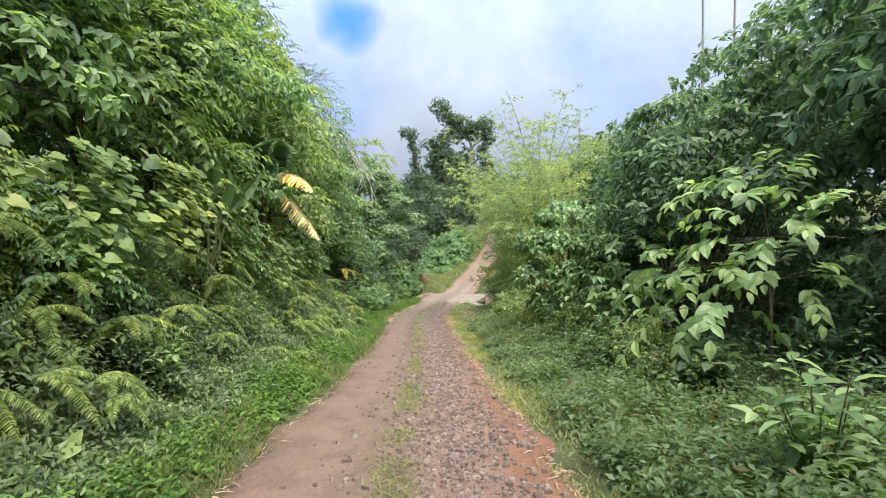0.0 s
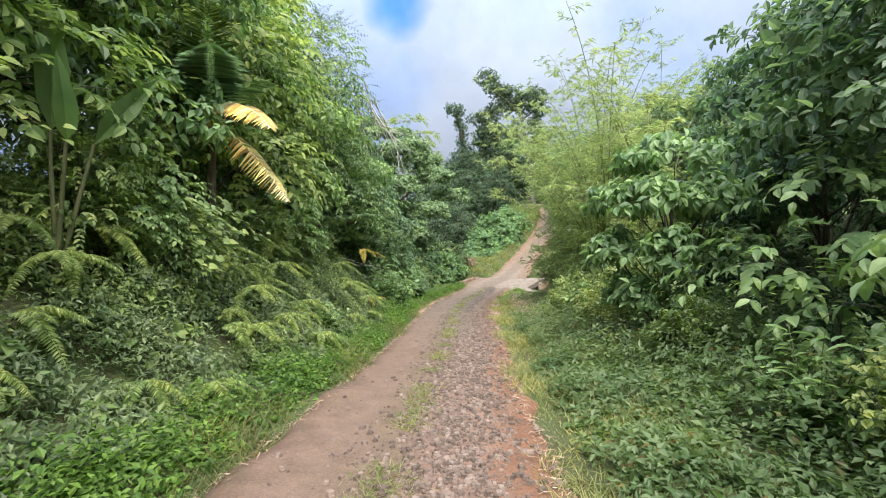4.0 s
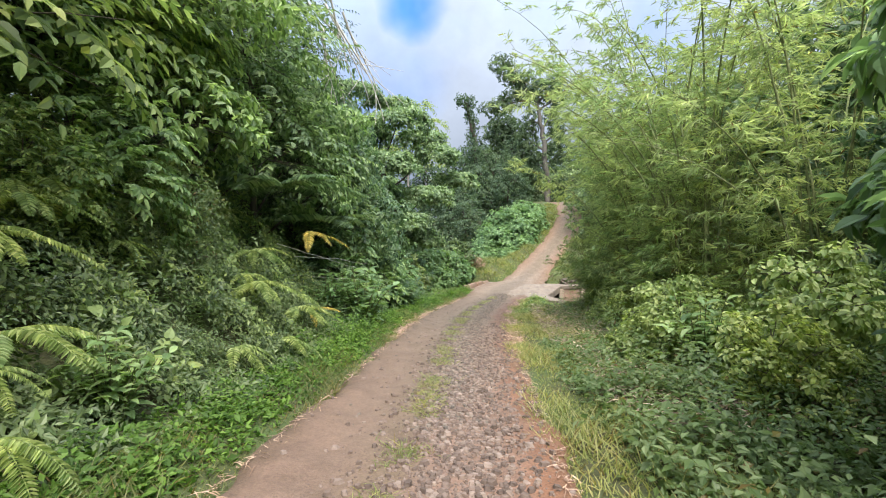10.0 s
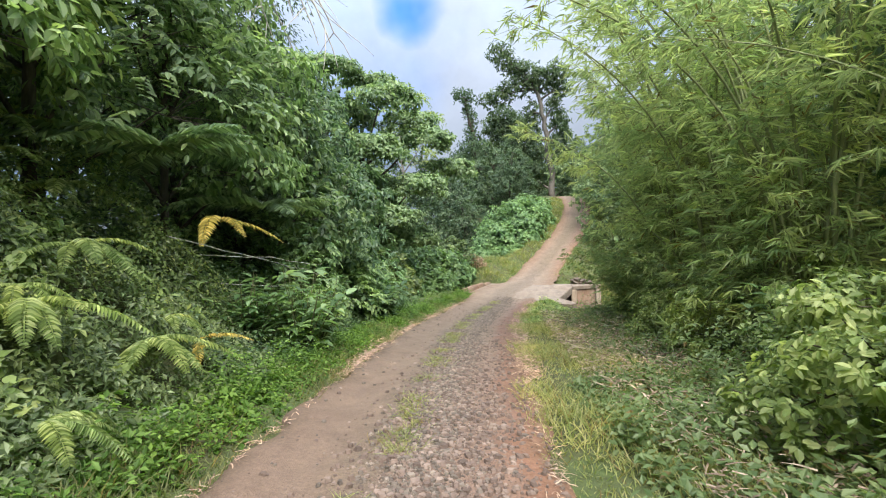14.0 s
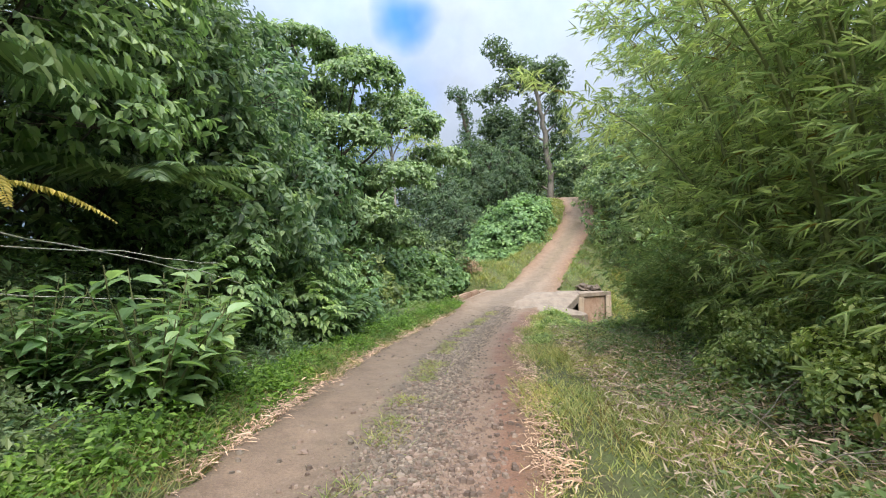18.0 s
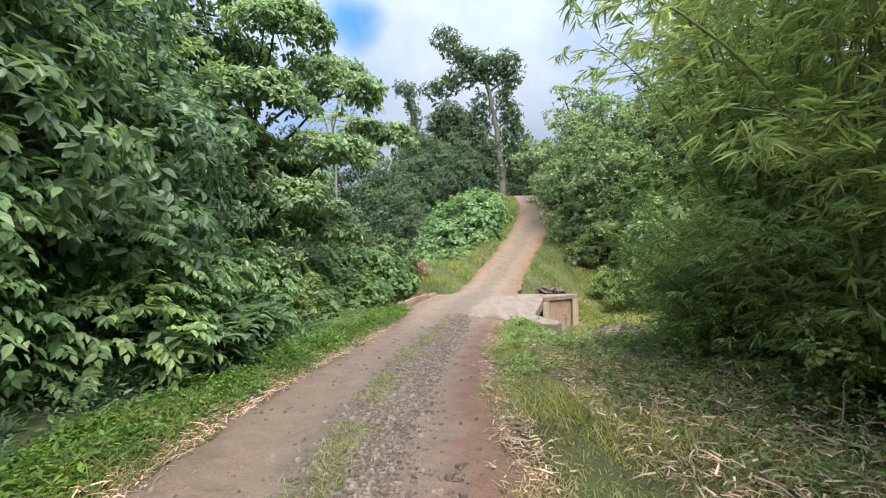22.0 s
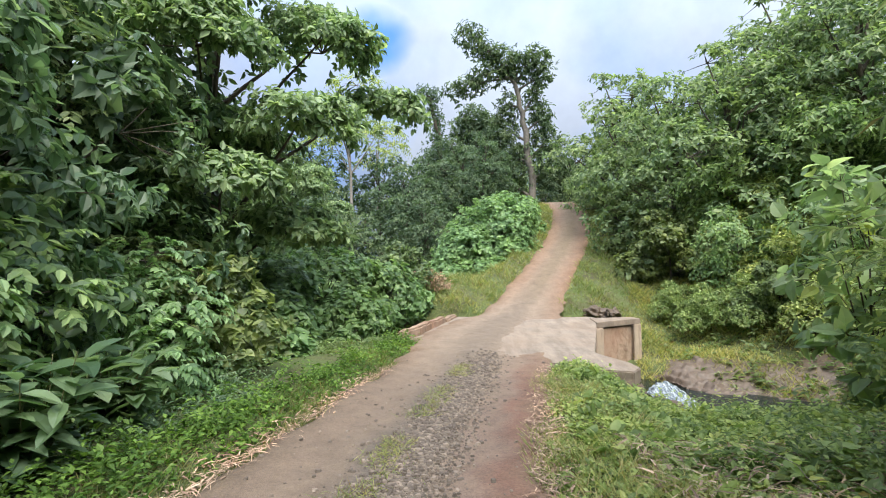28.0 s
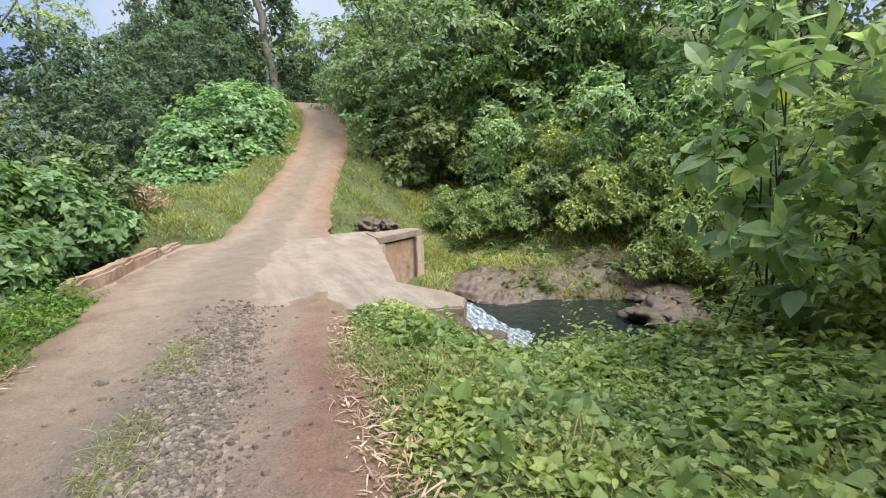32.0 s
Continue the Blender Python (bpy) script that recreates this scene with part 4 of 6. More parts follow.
# broad-leaved trees with leaves in whorls, on the other side
UMBRELLA = [(0, 0, 3.1, 0.95, 0.95, 0.45)] + [(0.8 * math.cos(a), 0.8 * math.sin(a), 2.45, 0.62, 0.62, 0.42) for a in (0.3, 1.5, 2.8, 4.0, 5.2)] + [(1.0 * math.cos(a), 1.0 * math.sin(a), 1.6, 0.5, 0.5, 0.42) for a in (0.9, 2.2, 3.3, 4.4, 5.8)] + [(0.75 * math.cos(a), 0.75 * math.sin(a), 0.95, 0.45, 0.45, 0.35) for a in (2.6, 3.7, 4.6)]
for seed, mat, h, lobes, sprays, tr, stems, kw, label, spots in (
        (21, LEAF_DEEP, 5.6, crown_lobes(np.random.default_rng(21), 5.6, 2.4, 12, 0.46, 1.05, 0.7), 1000, 0.06, 5, dict(k=7, leaf=0.185, width=0.125, droop=0.6), "broad-leaved tree with large dark drooping leaves on thin bare stems",
         [(5.5, 9.8, 0, 0.95), (6.5, 13.8, 20, 1.0), (7.6, 6.2, 10, 1.2), (6.6, 17.4, 70, 0.85)]),
        (22, LEAF_MID, 3.4, UMBRELLA, 760, 0.05, 4, dict(k=7, leaf=0.18, width=0.1, droop=0.9, template=OVATE), "small round-crowned tree with broad drooping leaves",
         [(3.35, 12.5, 0, 1.0), (6.2, 4.8, 100, 0.85)]),
        (23, LEAF_DEEP, 7.5, crown_lobes(np.random.default_rng(23), 7.5, 3.0, 14, 0.2, 1.0, 0.75), 1100, 0.07, 2, dict(k=7, leaf=0.2, width=0.135), "tall dark broad-leaved tree behind the verge",
         # last three stand unseen behind the start, added to shade the near right side
         [(9.6, 8.5, 0, 1.1), (9.2, 13.5, 15, 1.1), (9.6, 18.5, -15, 1.0), (7.9, 21.0, 10, 1.0), (9.8, 23.5, 0, 1.0), (10.5, 27.5, 10, 0.9), (9.5, -1.0, 0, 1.0), (5.4, -3.6, 0, 1.15), (4.6, -8.0, 30, 1.2), (7.6, -6.0, 60, 1.2)])):
    t = make_tree(seed, h, lobes, spray_whorl, mat, sprays, face=(-1, -0.4, 0.35), trunk_r=tr, stems=stems, **kw)
    plant(tagged(t, label, "tree"), spots, "trees beside the track")

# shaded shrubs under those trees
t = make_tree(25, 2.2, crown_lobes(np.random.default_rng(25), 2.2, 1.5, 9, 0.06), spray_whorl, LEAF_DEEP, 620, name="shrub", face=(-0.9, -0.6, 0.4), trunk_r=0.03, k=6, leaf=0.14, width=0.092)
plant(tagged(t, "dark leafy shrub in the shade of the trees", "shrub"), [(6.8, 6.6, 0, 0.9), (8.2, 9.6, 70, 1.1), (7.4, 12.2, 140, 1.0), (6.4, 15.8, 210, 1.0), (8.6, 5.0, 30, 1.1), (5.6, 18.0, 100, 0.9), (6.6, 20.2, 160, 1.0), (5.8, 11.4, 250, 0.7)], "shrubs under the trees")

# bright leafy bushes in front of the bamboo
t = make_tree(24, 1.3, crown_lobes(np.random.default_rng(24), 1.3, 0.85, 8, 0.08), spray_whorl, LEAF_FERN, 560, name="shrub", face=(-0.8, -0.8, 0.5), trunk_r=0.02, k=6, leaf=0.085, width=0.062)
plant(tagged(t, "low bush with bright yellow-green leaves beside the track", "shrub"), [(2.5, 17.0, 0, 0.95), (3.0, 18.6, 60, 0.9), (2.5, 14.7, 120, 0.75), (2.9, 10.6, 200, 0.7), (2.9, 20.9, 250, 0.75), (3.4, 15.6, 30, 1.1), (3.1, 7.4, 90, 0.7), (2.9, 22.6, 10, 0.7), (3.2, 24.4, 100, 0.75), (3.2, 26.2, 170, 0.65), (3.9, 19.6, 260, 1.0)], "bright bushes beside the track")

# the spreading tree whose boughs reach over the stream
t = make_tree(31, 11.0, [(4.4, 0.8, 6.6, 1.3, 1.3, 0.65), (3.2, -0.6, 7.8, 1.5, 1.5, 0.75), (2.2, 1.2, 9.0, 1.6, 1.5, 0.8), (1.6, -2.0, 9.4, 1.7, 1.5, 0.8), (0.4, 0, 10.8, 1.8, 1.7, 0.6), (-1.4, -1.5, 11.2, 1.9, 1.7, 0.7), (3.2, -2.2, 5.4, 1.4, 1.4, 0.7), (1.2, -3.0, 7.0, 1.7, 1.5, 0.85),
                         (-2.0, -2.0, 8.4, 2.0, 1.8, 0.8), (-1.6, 1.0, 9.6, 2.0, 1.8, 0.8), (1.8, -3.2, 4.0, 1.6, 1.4, 0.6), (2.4, -1.0, 3.2, 1.6, 1.4, 0.7), (0.6, -2.8, 2.2, 1.6, 1.4, 0.9), (0.2, -1.2, 5.6, 2.0, 1.8, 0.8), (-2.4, -2.8, 5.6, 2.0, 1.8, 1.0)], spray_whorl, LEAF_TREEFERN, 6200, face=(0.5, -0.6, 0.5), trunk_r=0.2, k=6, leaf=0.21, width=0.14)
plant(tagged(t, "large spreading tree with tiered boughs reaching over the stream", "tree"), [(-7.2, 37.4, 0, 1.0), (-9.4, 46.0, -20, 0.68)], "tiered trees over the stream")

# far canopy
for v, (seed, h, r, mat) in enumerate(((41, 12.0, 4.2, LEAF_FAR), (42, 9.5, 4.0, LEAF_HILL))):
    t = make_tree(seed, h, crown_lobes(np.random.default_rng(seed), h, r, 15, 0.08), spray_whorl, mat, (900, 1500)[v], face=(0, -1, 0.5), trunk_r=0.2, k=6, leaf=(0.46, 0.3)[v], width=(0.3, 0.21)[v], template=FOLD)
    tagged(t, ("distant forest tree with a full dark crown", "leafy hillside tree with a full green crown")[v], "tree")
    R2 = np.random.default_rng(seed)
    if v == 0:
        spots = [(-6, 66, 0, 0.8), (-1.5, 72, 30, 0.75), (2.0, 78, -30, 0.72), (-10, 74, 10, 0.9), (-4, 84, 0, 0.85), (11, 82, 0, 0.9), (4, 92, 30, 0.8), (14, 70, 10, 1.0), (-16, 62, 20, 1.0), (-18, 78, 0, 1.2), (-11, 57, 0, 0.68), (-14, 51, 0, 0.72), (-10.5, 36, 30, 0.95), (-10.5, 31, 30, 0.95), (-13, 43, 20, 0.9), (-7.8, 54, 0, 0.6), (-13, 61, 0, 0.8), (-4.0, 61, 0, 0.6), (0.5, 66, 40, 0.58)]
        spots += [(-12.5 - R2.uniform(0, 3), y, 90 + R2.uniform(-30, 30), R2.uniform(0.75, 0.95)) for y in np.arange(-6, 50, 4.2)]
    else:
        spots = [(10.2, 50.5, 0, 1.0), (9.8, 57, 30, 1.1), (11.4, 62.5, -20, 1.0), (15, 44.5, 0, 0.95), (10.8, 46.0, 60, 0.9), (16, 50, 20, 1.1), (18, 58, 0, 1.1), (18, 38.5, 0, 1.0), (16.5, 34, -40, 0.9), (13.5, 47, 10, 0.9)]
        spots += [(14 + R2.uniform(0, 3), y, -90 + R2.uniform(-30, 30), R2.uniform(0.8, 1.0)) for y in np.arange(-6, 30, 5.5)]
        spots += [(R2.uniform(-60, 60), R2.uniform(100, 150), R2.uniform(-40, 40), R2.uniform(1.0, 1.5)) for _ in range(12)]
    plant(t, spots, "far forest trees")

# shrubs over the stream bank and the hill
for v, (seed, mat, h, r) in enumerate(((51, LEAF_VINE, 3.0, 2.0), (52, LEAF_MID, 3.4, 2.1), (53, LEAF_FERN, 2.6, 1.7))):
    t = make_tree(seed, h, crown_lobes(np.random.default_rng(seed), h, r, 7, 0.02), spray_whorl, mat, 680, name="shrub", face=(-0.2, -1, 0.6), trunk_r=0.05, k=6, leaf=0.2, width=(0.16, 0.12, 0.11)[v], template=HEART if v == 0 else FOLD)
    tagged(t, ("vine-smothered shrub with broad heart-shaped leaves", "dense leafy shrub on the slope", "yellowish leafy shrub on the slope")[v], "shrub")
    spots = {0: [(-3.2, 45.0, 0, 0.7), (9.4, 40.6, 0, 0.6), (8.2, 46.0, 0, 0.95), (8.8, 49.6, 0, 1.0), (9.6, 53.4, 0, 1.0), (10.2, 57.0, 0, 1.0), (10.4, 61.5, 0, 1.0), (-5.0, 33.2, 10, 0.75)],
             1: [(9.6, 43.4, 0, 0.9), (12.0, 40.4, -20, 1.1), (11.4, 46.6, -10, 1.3), (13.6, 43.8, 0, 1.4), (13.2, 37.4, -30, 1.1), (12.4, 34.0, -50, 1.1), (10.2, 31.6, -60, 1.0), (11, 29, -60, 1.2), (-9.0, 35.0, 40, 1.4), (-10, 39.0, 40, 1.6), (-12, 46, 20, 1.8), (-6, 47, 20, 1.0), (15, 40, 0, 1.5), (14, 48, 0, 1.6)],
             2: [(8.0, 42.2, 0, 0.6), (10.2, 39.2, -10, 0.75), (10.7, 36.9, -20, 0.75), (9.0, 41.0, 20, 0.6), (10.6, 41.8, 0, 0.9), (11.4, 38.2, -20, 0.9), (9.8, 45.2, 0, 0.8), (8.2, 30.6, -40, 0.9), (7.4, 43.6, 0, 0.5), (11.8, 44.4, 0, 1.1)]}[v]
    plant(t, spots, "shrubs by the stream")

# the leafy sapling that overhangs the near bank of the stream
t = make_tree(56, 3.6, [(0, 0, 3.2, 0.9, 0.9, 0.5), (-0.7, 0.2, 2.5, 0.8, 0.8, 0.45), (0.3, -0.4, 1.8, 0.9, 0.8, 0.5), (-0.5, 0.3, 1.2, 0.8, 0.8, 0.5), (0.4, 0.4, 0.6, 0.9, 0.9, 0.5), (-0.4, -0.3, 0.3, 0.8, 0.8, 0.4)], spray_pinnate, LEAF_SPRING, 260, name="sapling", face=(-1, -0.5, 0.4), trunk_r=0.022, stems=2, k=7, length=0.4, leaf=0.13, width=0.08, droop=0.25, template=OVATE)
plant(tagged(t, "sapling with broad pale leaves on the stream bank", "sapling"), [(5.3, 30.4, 0, 0.7), (6.0, 29.6, 40, 1.0), (6.4, 31.8, 80, 0.8)], "saplings on the near bank")

# the tall plant with large round leaves on the near bank
t = make_tree(57, 3.3, [(-0.3, 0, 3.2, 0.45, 0.45, 0.3), (0.3, 0.3, 2.9, 0.5, 0.5, 0.35), (-0.5, -0.1, 2.6, 0.45, 0.45, 0.35), (0.2, -0.3, 2.2, 0.5, 0.5, 0.35), (-0.45, 0.2, 1.9, 0.5, 0.5, 0.35), (0.4, 0.2, 1.5, 0.6, 0.5, 0.4), (-0.4, 0, 1.1, 0.55, 0.5, 0.4), (0.1, -0.2, 0.6, 0.6, 0.55, 0.35)], spray_whorl, LEAF_ROUND, 85, name="sapling", face=(-0.8, -0.6, 0.4), trunk_r=0.022, stems=3, k=4, leaf=0.3, width=0.2, droop=0.25, template=OVATE)
plant(tagged(t, "tall sapling with large round pale green leaves on the stream bank", "sapling"), [(5.0, 31.5, 0, 1.0), (5.9, 31.2, 110, 0.95)], "saplings on the near bank")

# the vine-covered mound past the bridge
C = Leaves()
rng = np.random.default_rng(61)
runs = []
for lb in ((1.3, 54.0, 0.9, 2.4, 3.6, 2.6), (2.3, 56.6, 1.9, 2.0, 3.0, 2.2), (-0.6, 52.0, -0.2, 2.0, 2.6, 2.0), (0.2, 56, 0.4, 2.6, 3.4, 2.6), (1.9, 51.6, -0.6, 1.7, 2.0, 1.7), (-1.5, 50.0, -1.4, 1.7, 1.8, 1.2), (0.6, 49.8, -1.3, 1.7, 1.6, 1.2), (1.6, 49.4, -1.2, 1.2, 1.3, 0.9)):
    P, D = shell(rng, lb[:3], lb[3:], 1050, (0.3, -1, 0.5), -0.7, 0.14)
    spray_whorl(C, P, unit(D + np.array([0, 0, 0.3])), rng, 5, 0.2, 0.155, 0.5)
    for q in P[::26]:
        runs.append((bent(lb[:3], q, rng, 0, 0.1), 0.03, 0.008))
m = tagged(new("vine_mound"), "mound smothered in broad-leaved creeping vine", "vine")
part("stem", tubes("stem", runs, STEM, 4), m)
part("foliage", C.mesh("foliage", HEART, LEAF_MOUND), m)


# the creeper heaped over the upstream bank, behind the kerb
C = Leaves()
rng = np.random.default_rng(62)
runs = []
for lb in ((-5.4, 41.2, -1.5, 2.2, 2.0, 1.9), (-3.7, 42.4, -1.7, 1.6, 1.8, 1.6), (-2.7, 43.8, -2.1, 0.9, 1.2, 1.1), (-4.0, 39.4, -2.3, 1.3, 1.4, 1.1), (-6.3, 38.4, -1.7, 1.8, 1.7, 1.8), (-5.2, 36.4, -2.2, 1.2, 1.4, 1.2), (-8.0, 40.8, -1.0, 2.1, 2.0, 2.2), (-6.6, 35.2, -1.8, 1.4, 1.4, 1.5), (-4.4, 35.0, -2.5, 0.9, 1.0, 0.8)):
    P, D = shell(rng, lb[:3], lb[3:], int(130 * lb[3] * lb[5]) + 90, (0.5, -1, 0.6), -0.6, 0.16)
    spray_whorl(C, P, unit(D + np.array([0, 0, 0.3])), rng, 5, 0.19, 0.15, 0.45)
    for q in P[::26]:
        runs.append((bent(lb[:3], q, rng, 0, 0.1), 0.025, 0.006))
m = tagged(new("vine_mound"), "heap of broad-leaved creeper over the stream bank", "vine")
part("stem", tubes("stem", runs, STEM, 4), m)
part("foliage", C.mesh("foliage", HEART, LEAF_MOUND), m)


# ---- bamboo ----
def make_bamboo(seed, culms, h, reach, mat=LEAF_BAMBOO, leaf=0.21, width=0.024):
    """Empty > each culm (> its own leaves)."""
    rng = np.random.default_rng(seed)
    root = new("bamboo_clump")
    for i in range(culms):
        C, runs = Leaves(), []
        a = rng.uniform(0, 2 * np.pi)
        b0 = np.array((math.cos(a), math.sin(a), 0)) * rng.uniform(0.05, 0.7)
        a2 = a + rng.uniform(-0.5, 0.5)
        out = np.array((math.cos(a2), math.sin(a2), 0))
        low = i % 7 == 6  # short culms that arch down to the ground
        L = h * (rng.uniform(0.2, 0.32) if low else rng.uniform(0.5, 1.1))
        s = np.linspace(0, 1, 14)
        pts = b0 + out * ((0.62 if low else 1.0) * reach * rng.uniform(0.4, 1.15) * s ** (1.5 if low else 2.2))[:, None]
        pts[:, 2] = L * (s - 0.22 * s ** 3) - 0.2
        runs.append((pts, 0.035, 0.006))
        n = 40
        k = rng.uniform(0.02, 1.0, n) ** 0.95 * 13
        i0 = np.minimum(k.astype(int), 12)
        P0 = pts[i0] + (pts[i0 + 1] - pts[i0]) * (k - i0)[:, None]
        th = rng.uniform(0, 2 * np.pi, n)
        d = unit(np.stack([np.cos(th), np.sin(th), rng.uniform(-0.35, 0.45, n)], -1) + out * 0.4)
        ln = rng.uniform(0.4, 1.4, n) * (1.15 - 0.5 * k / 13)
        for q in range(n):
            runs.append((np.array([P0[q], P0[q] + d[q] * ln[q] * 0.5, P0[q] + d[q] * ln[q] - np.array([0, 0, 0.12 * ln[q]])]), 0.006, 0.002))
        for f in (0.5, 0.8, 1.0):
            P = P0 + d * (ln * f)[:, None] + rng.normal(0, 0.06, (n, 3))
            spray_bamboo(C, P, unit(d + rng.normal(0, 0.45, (n, 3))), rng, 7, leaf, width)
        c = part("culm", tubes("culm", runs[:1], CULM, 5), root)
        tagged(part("branching", tubes("branching", runs[1:], CULM, 3), c), kind="stuff")
        part("foliage", C.mesh("foliage", NARROW, mat), c)
    return root


for v, (seed, h, reach, spots) in enumerate(((71, 11.0, 3.8, [(4.1, 20.4, 0, 0.95), (4.3, 24.6, 70, 1.0), (4.4, 27.2, 160, 0.88)]), (72, 11.0, 3.8, [(4.2, 22.6, 0, 1.0), (4.9, 17.8, 140, 0.8)]), (73, 13.5, 3.4, [(4.9, 25.9, 0, 0.97), (6.4, 22.6, 90, 0.8)]))):
    plant(tagged(make_bamboo(seed, 20, h, reach), "clump of arching bamboo with fine yellowish leaves", "bamboo"), spots, "bamboo clumps by the track")
plant(tagged(make_bamboo(75, 20, 10.5, 2.2), "tall clump of bamboo closing the row above the stream", "bamboo"), [(4.5, 27.5, 0, 0.92)], "bamboo clumps by the track")
plant(tagged(make_bamboo(74, 15, 3.2, 2.0, LEAF_BAMBOO_SHADED, 0.16, 0.026), "low thicket of arching bamboo shoots at the edge of the verge", "bamboo"), [(3.9, 25.3, 160, 0.8), (3.8, 27.0, 240, 0.75), (4.3, 22.6, 300, 0.8)], "low bamboo by the verge")


# ---- ferns ----
def make_fern(seed, n, length, mat=LEAF_FERN, up=0.8, pinna=0.13, width=0.03, arch=0.7):
    rng = np.random.default_rng(seed)
    root = new("fern")
    for i in range(n):
        C = Leaves()
        a = 2 * np.pi * i / n + rng.uniform(-0.3, 0.3)
        L = length * rng.uniform(0.7, 1.2)
        frond(C, (0, 0, 0.03), (math.cos(a), math.sin(a), up * rng.uniform(0.6, 1.3)), L, rng, 36, arch * rng.uniform(0.8, 1.3), pinna * L, width * L)
        part("frond", C.mesh("frond", LANCE, mat), root)
    return root


def tangle_rise(e, y):
    """How far the tangle of creepers stands above the soil of the bank."""
    return (0.08 + 0.6 * sstep(0.4, 2.2, e) + 0.6 * sstep(2.2, 4.4, e)) * (1 + 0.3 * np.sin(y * 1.9 + e * 1.3) * np.sin(y * 0.77 + 2) + 0.16 * np.sin(y * 5.3 + e * 3.7))


def bank_point(y, e, lift=0.0):
    x = float(road_x(y) - road_hw(y) - e)
    return x, on_ground(x, y) + float(tangle_rise(e, y)) + lift


def make_hanging_fern(seed, n, length, mat=LEAF_FERN):
    """Fronds that all lean out of the slope and hang."""
    rng = np.random.default_rng(seed)
    root = new("fern")
    for i in range(n):
        C = Leaves()
        a = radians(-75 + 150 * (i + 0.5) / n + rng.uniform(-12, 12))
        L = length * rng.uniform(0.65, 1.2)
        frond(C, (-0.1, 0, -0.02), (math.cos(a), math.sin(a), rng.uniform(0.1, 0.55)), L, rng, 34, rng.uniform(0.5, 1.15), 0.135 * L, 0.03 * L)
        part("frond", C.mesh("frond", LANCE, mat), root)
    return root


rng = np.random.default_rng(81)
for seed, n, length, count, e0, e1 in ((82, 6, 0.75, 40, 1.3, 4.0), (85, 4, 0.52, 46, 0.8, 4.2), (86, 5, 0.95, 22, 2.0, 4.6)):
    f = tagged(make_hanging_fern(seed, n, length), "bright green sword fern hanging from the bank", "fern", "ferns on the bank")
    for k in range(count):
        y = 0.8 + 18.2 * (k + rng.uniform(0.1, 0.9)) / count
        e = rng.uniform(e0, e1)
        x, z = bank_point(y, e, 0.14)
        m = Matrix.Translation((x, y, z)) @ Euler((0, 0, radians(rng.uniform(-50, 40)))).to_matrix().to_4x4() @ Matrix.Scale(rng.uniform(0.7, 1.15), 4)
        if k:
            copy_thing(f, m)
        else:
            first = m
    f.matrix_world = first
f2 = tagged(make_fern(83, 11, 2.1, LEAF_TREEFERN, up=0.3, pinna=0.19, width=0.026, arch=0.38), "tree fern with long feathery arching fronds", "fern")
plant(f2, [(-4.8, 19.8, 0, 1.0, 2.1), (-4.9, 22.9, 40, 0.95, 2.0), (-5.0, 26.3, 75, 0.85, 2.0)], "tree ferns")
for seed, x, y, z, turn, size in ((84, -4.15, 20.2, 0.75, -25, 1.0), (87, -3.6, 18.9, -0.75, -10, 0.6)):
    f3 = tagged(make_hanging_fern(seed, 3, 0.9, LEAF_FERN_OLD), "withered yellow fern fronds hanging on the bank", "fern")
    f3.matrix_world = pose(x, y, z, 0, 0, turn) @ Matrix.Scale(size, 4)


# ---- undergrowth, grass ----
def scatter(rng, y0, y1, n, side, e0, e1, power=1.0):
    y = rng.uniform(y0, y1, n)
    e = e0 + (e1 - e0) * rng.uniform(0, 1, n) ** power
    x = road_x(y) + side * (road_hw(y) + e)
    return x, y, e


def weeds(label, mat, rng, n, y0, y1, side, e0, e1, tall, leaf, width, power=1.0, keep=None, rise=1.0, template=FOLD):
    """Many small leafy shoots: each a stem with leaves at three or four heights."""
    C = Leaves()
    x, y, e = scatter(rng, y0, y1, n, side, e0, e1, power)
    if keep is not None:
        q = keep(x, y)
        x, y, e = x[q], y[q], e[q]
    n = len(x)
    clump = 0.35 + 1.1 * (0.5 + 0.5 * np.sin(x * 2.1 + 1.7 * np.sin(y * 1.3)) * np.sin(y * 1.9 + 0.8)) ** 2
    h = tall * rng.uniform(0.35, 1.2, n) * clump * np.clip(0.35 + rise * (e - e0) / max(e1 - e0, 0.1), 0.3, 1.2)
    z = land(x, y)
    lean = rng.normal(0, 0.25, (n, 3))
    for f in (0.45, 1.0):
        D = unit(np.array([0, 0, 1.0]) + lean * (1 + f))
        P = np.stack([x, y, z], -1) + D * (h * f)[:, None]
        k = 4 if f < 1 else 5
        size = (1.15 - 0.3 * f) * rng.uniform(0.6, 1.15, n)
        spray_whorl(C, P, D, rng, k, leaf * size, width * size, 0.25)
    return tagged(new("undergrowth", C.mesh("undergrowth", template, mat)), label, "undergrowth", kind="stuff")


rng = np.random.default_rng(91)
dry = lambda x, y: stream_dist(x, y) > 2.1
bank = lambda x, y: dry(x, y) & (np.hypot((x - 3.0) / 0.95, (y - 33.6) / 0.8) > 1)
weeds("low weeds and creepers covering the verge", LEAF_VERGE, rng, 6000, -1, 38, -1, 0.12, 0.95, 0.34, 0.09, 0.06, keep=dry)
weeds("tangled weeds below the trees on the bank", LEAF_MID, rng, 2600, -1, 38, -1, 2.0, 6.0, 1.1, 0.2, 0.1, keep=dry)
weeds("low green weeds by the bridge end", LEAF_HERB, rng, 700, 34.6, 37.6, -1, 0.55, 2.4, 0.3, 0.11, 0.06, keep=dry)
weeds("low leafy weeds at the verge", LEAF_VERGE, rng, 3600, -1, 26, -1, 0.2, 1.1, 0.22, 0.08, 0.05, keep=dry, rise=0.4, template=OVATE_LOW)
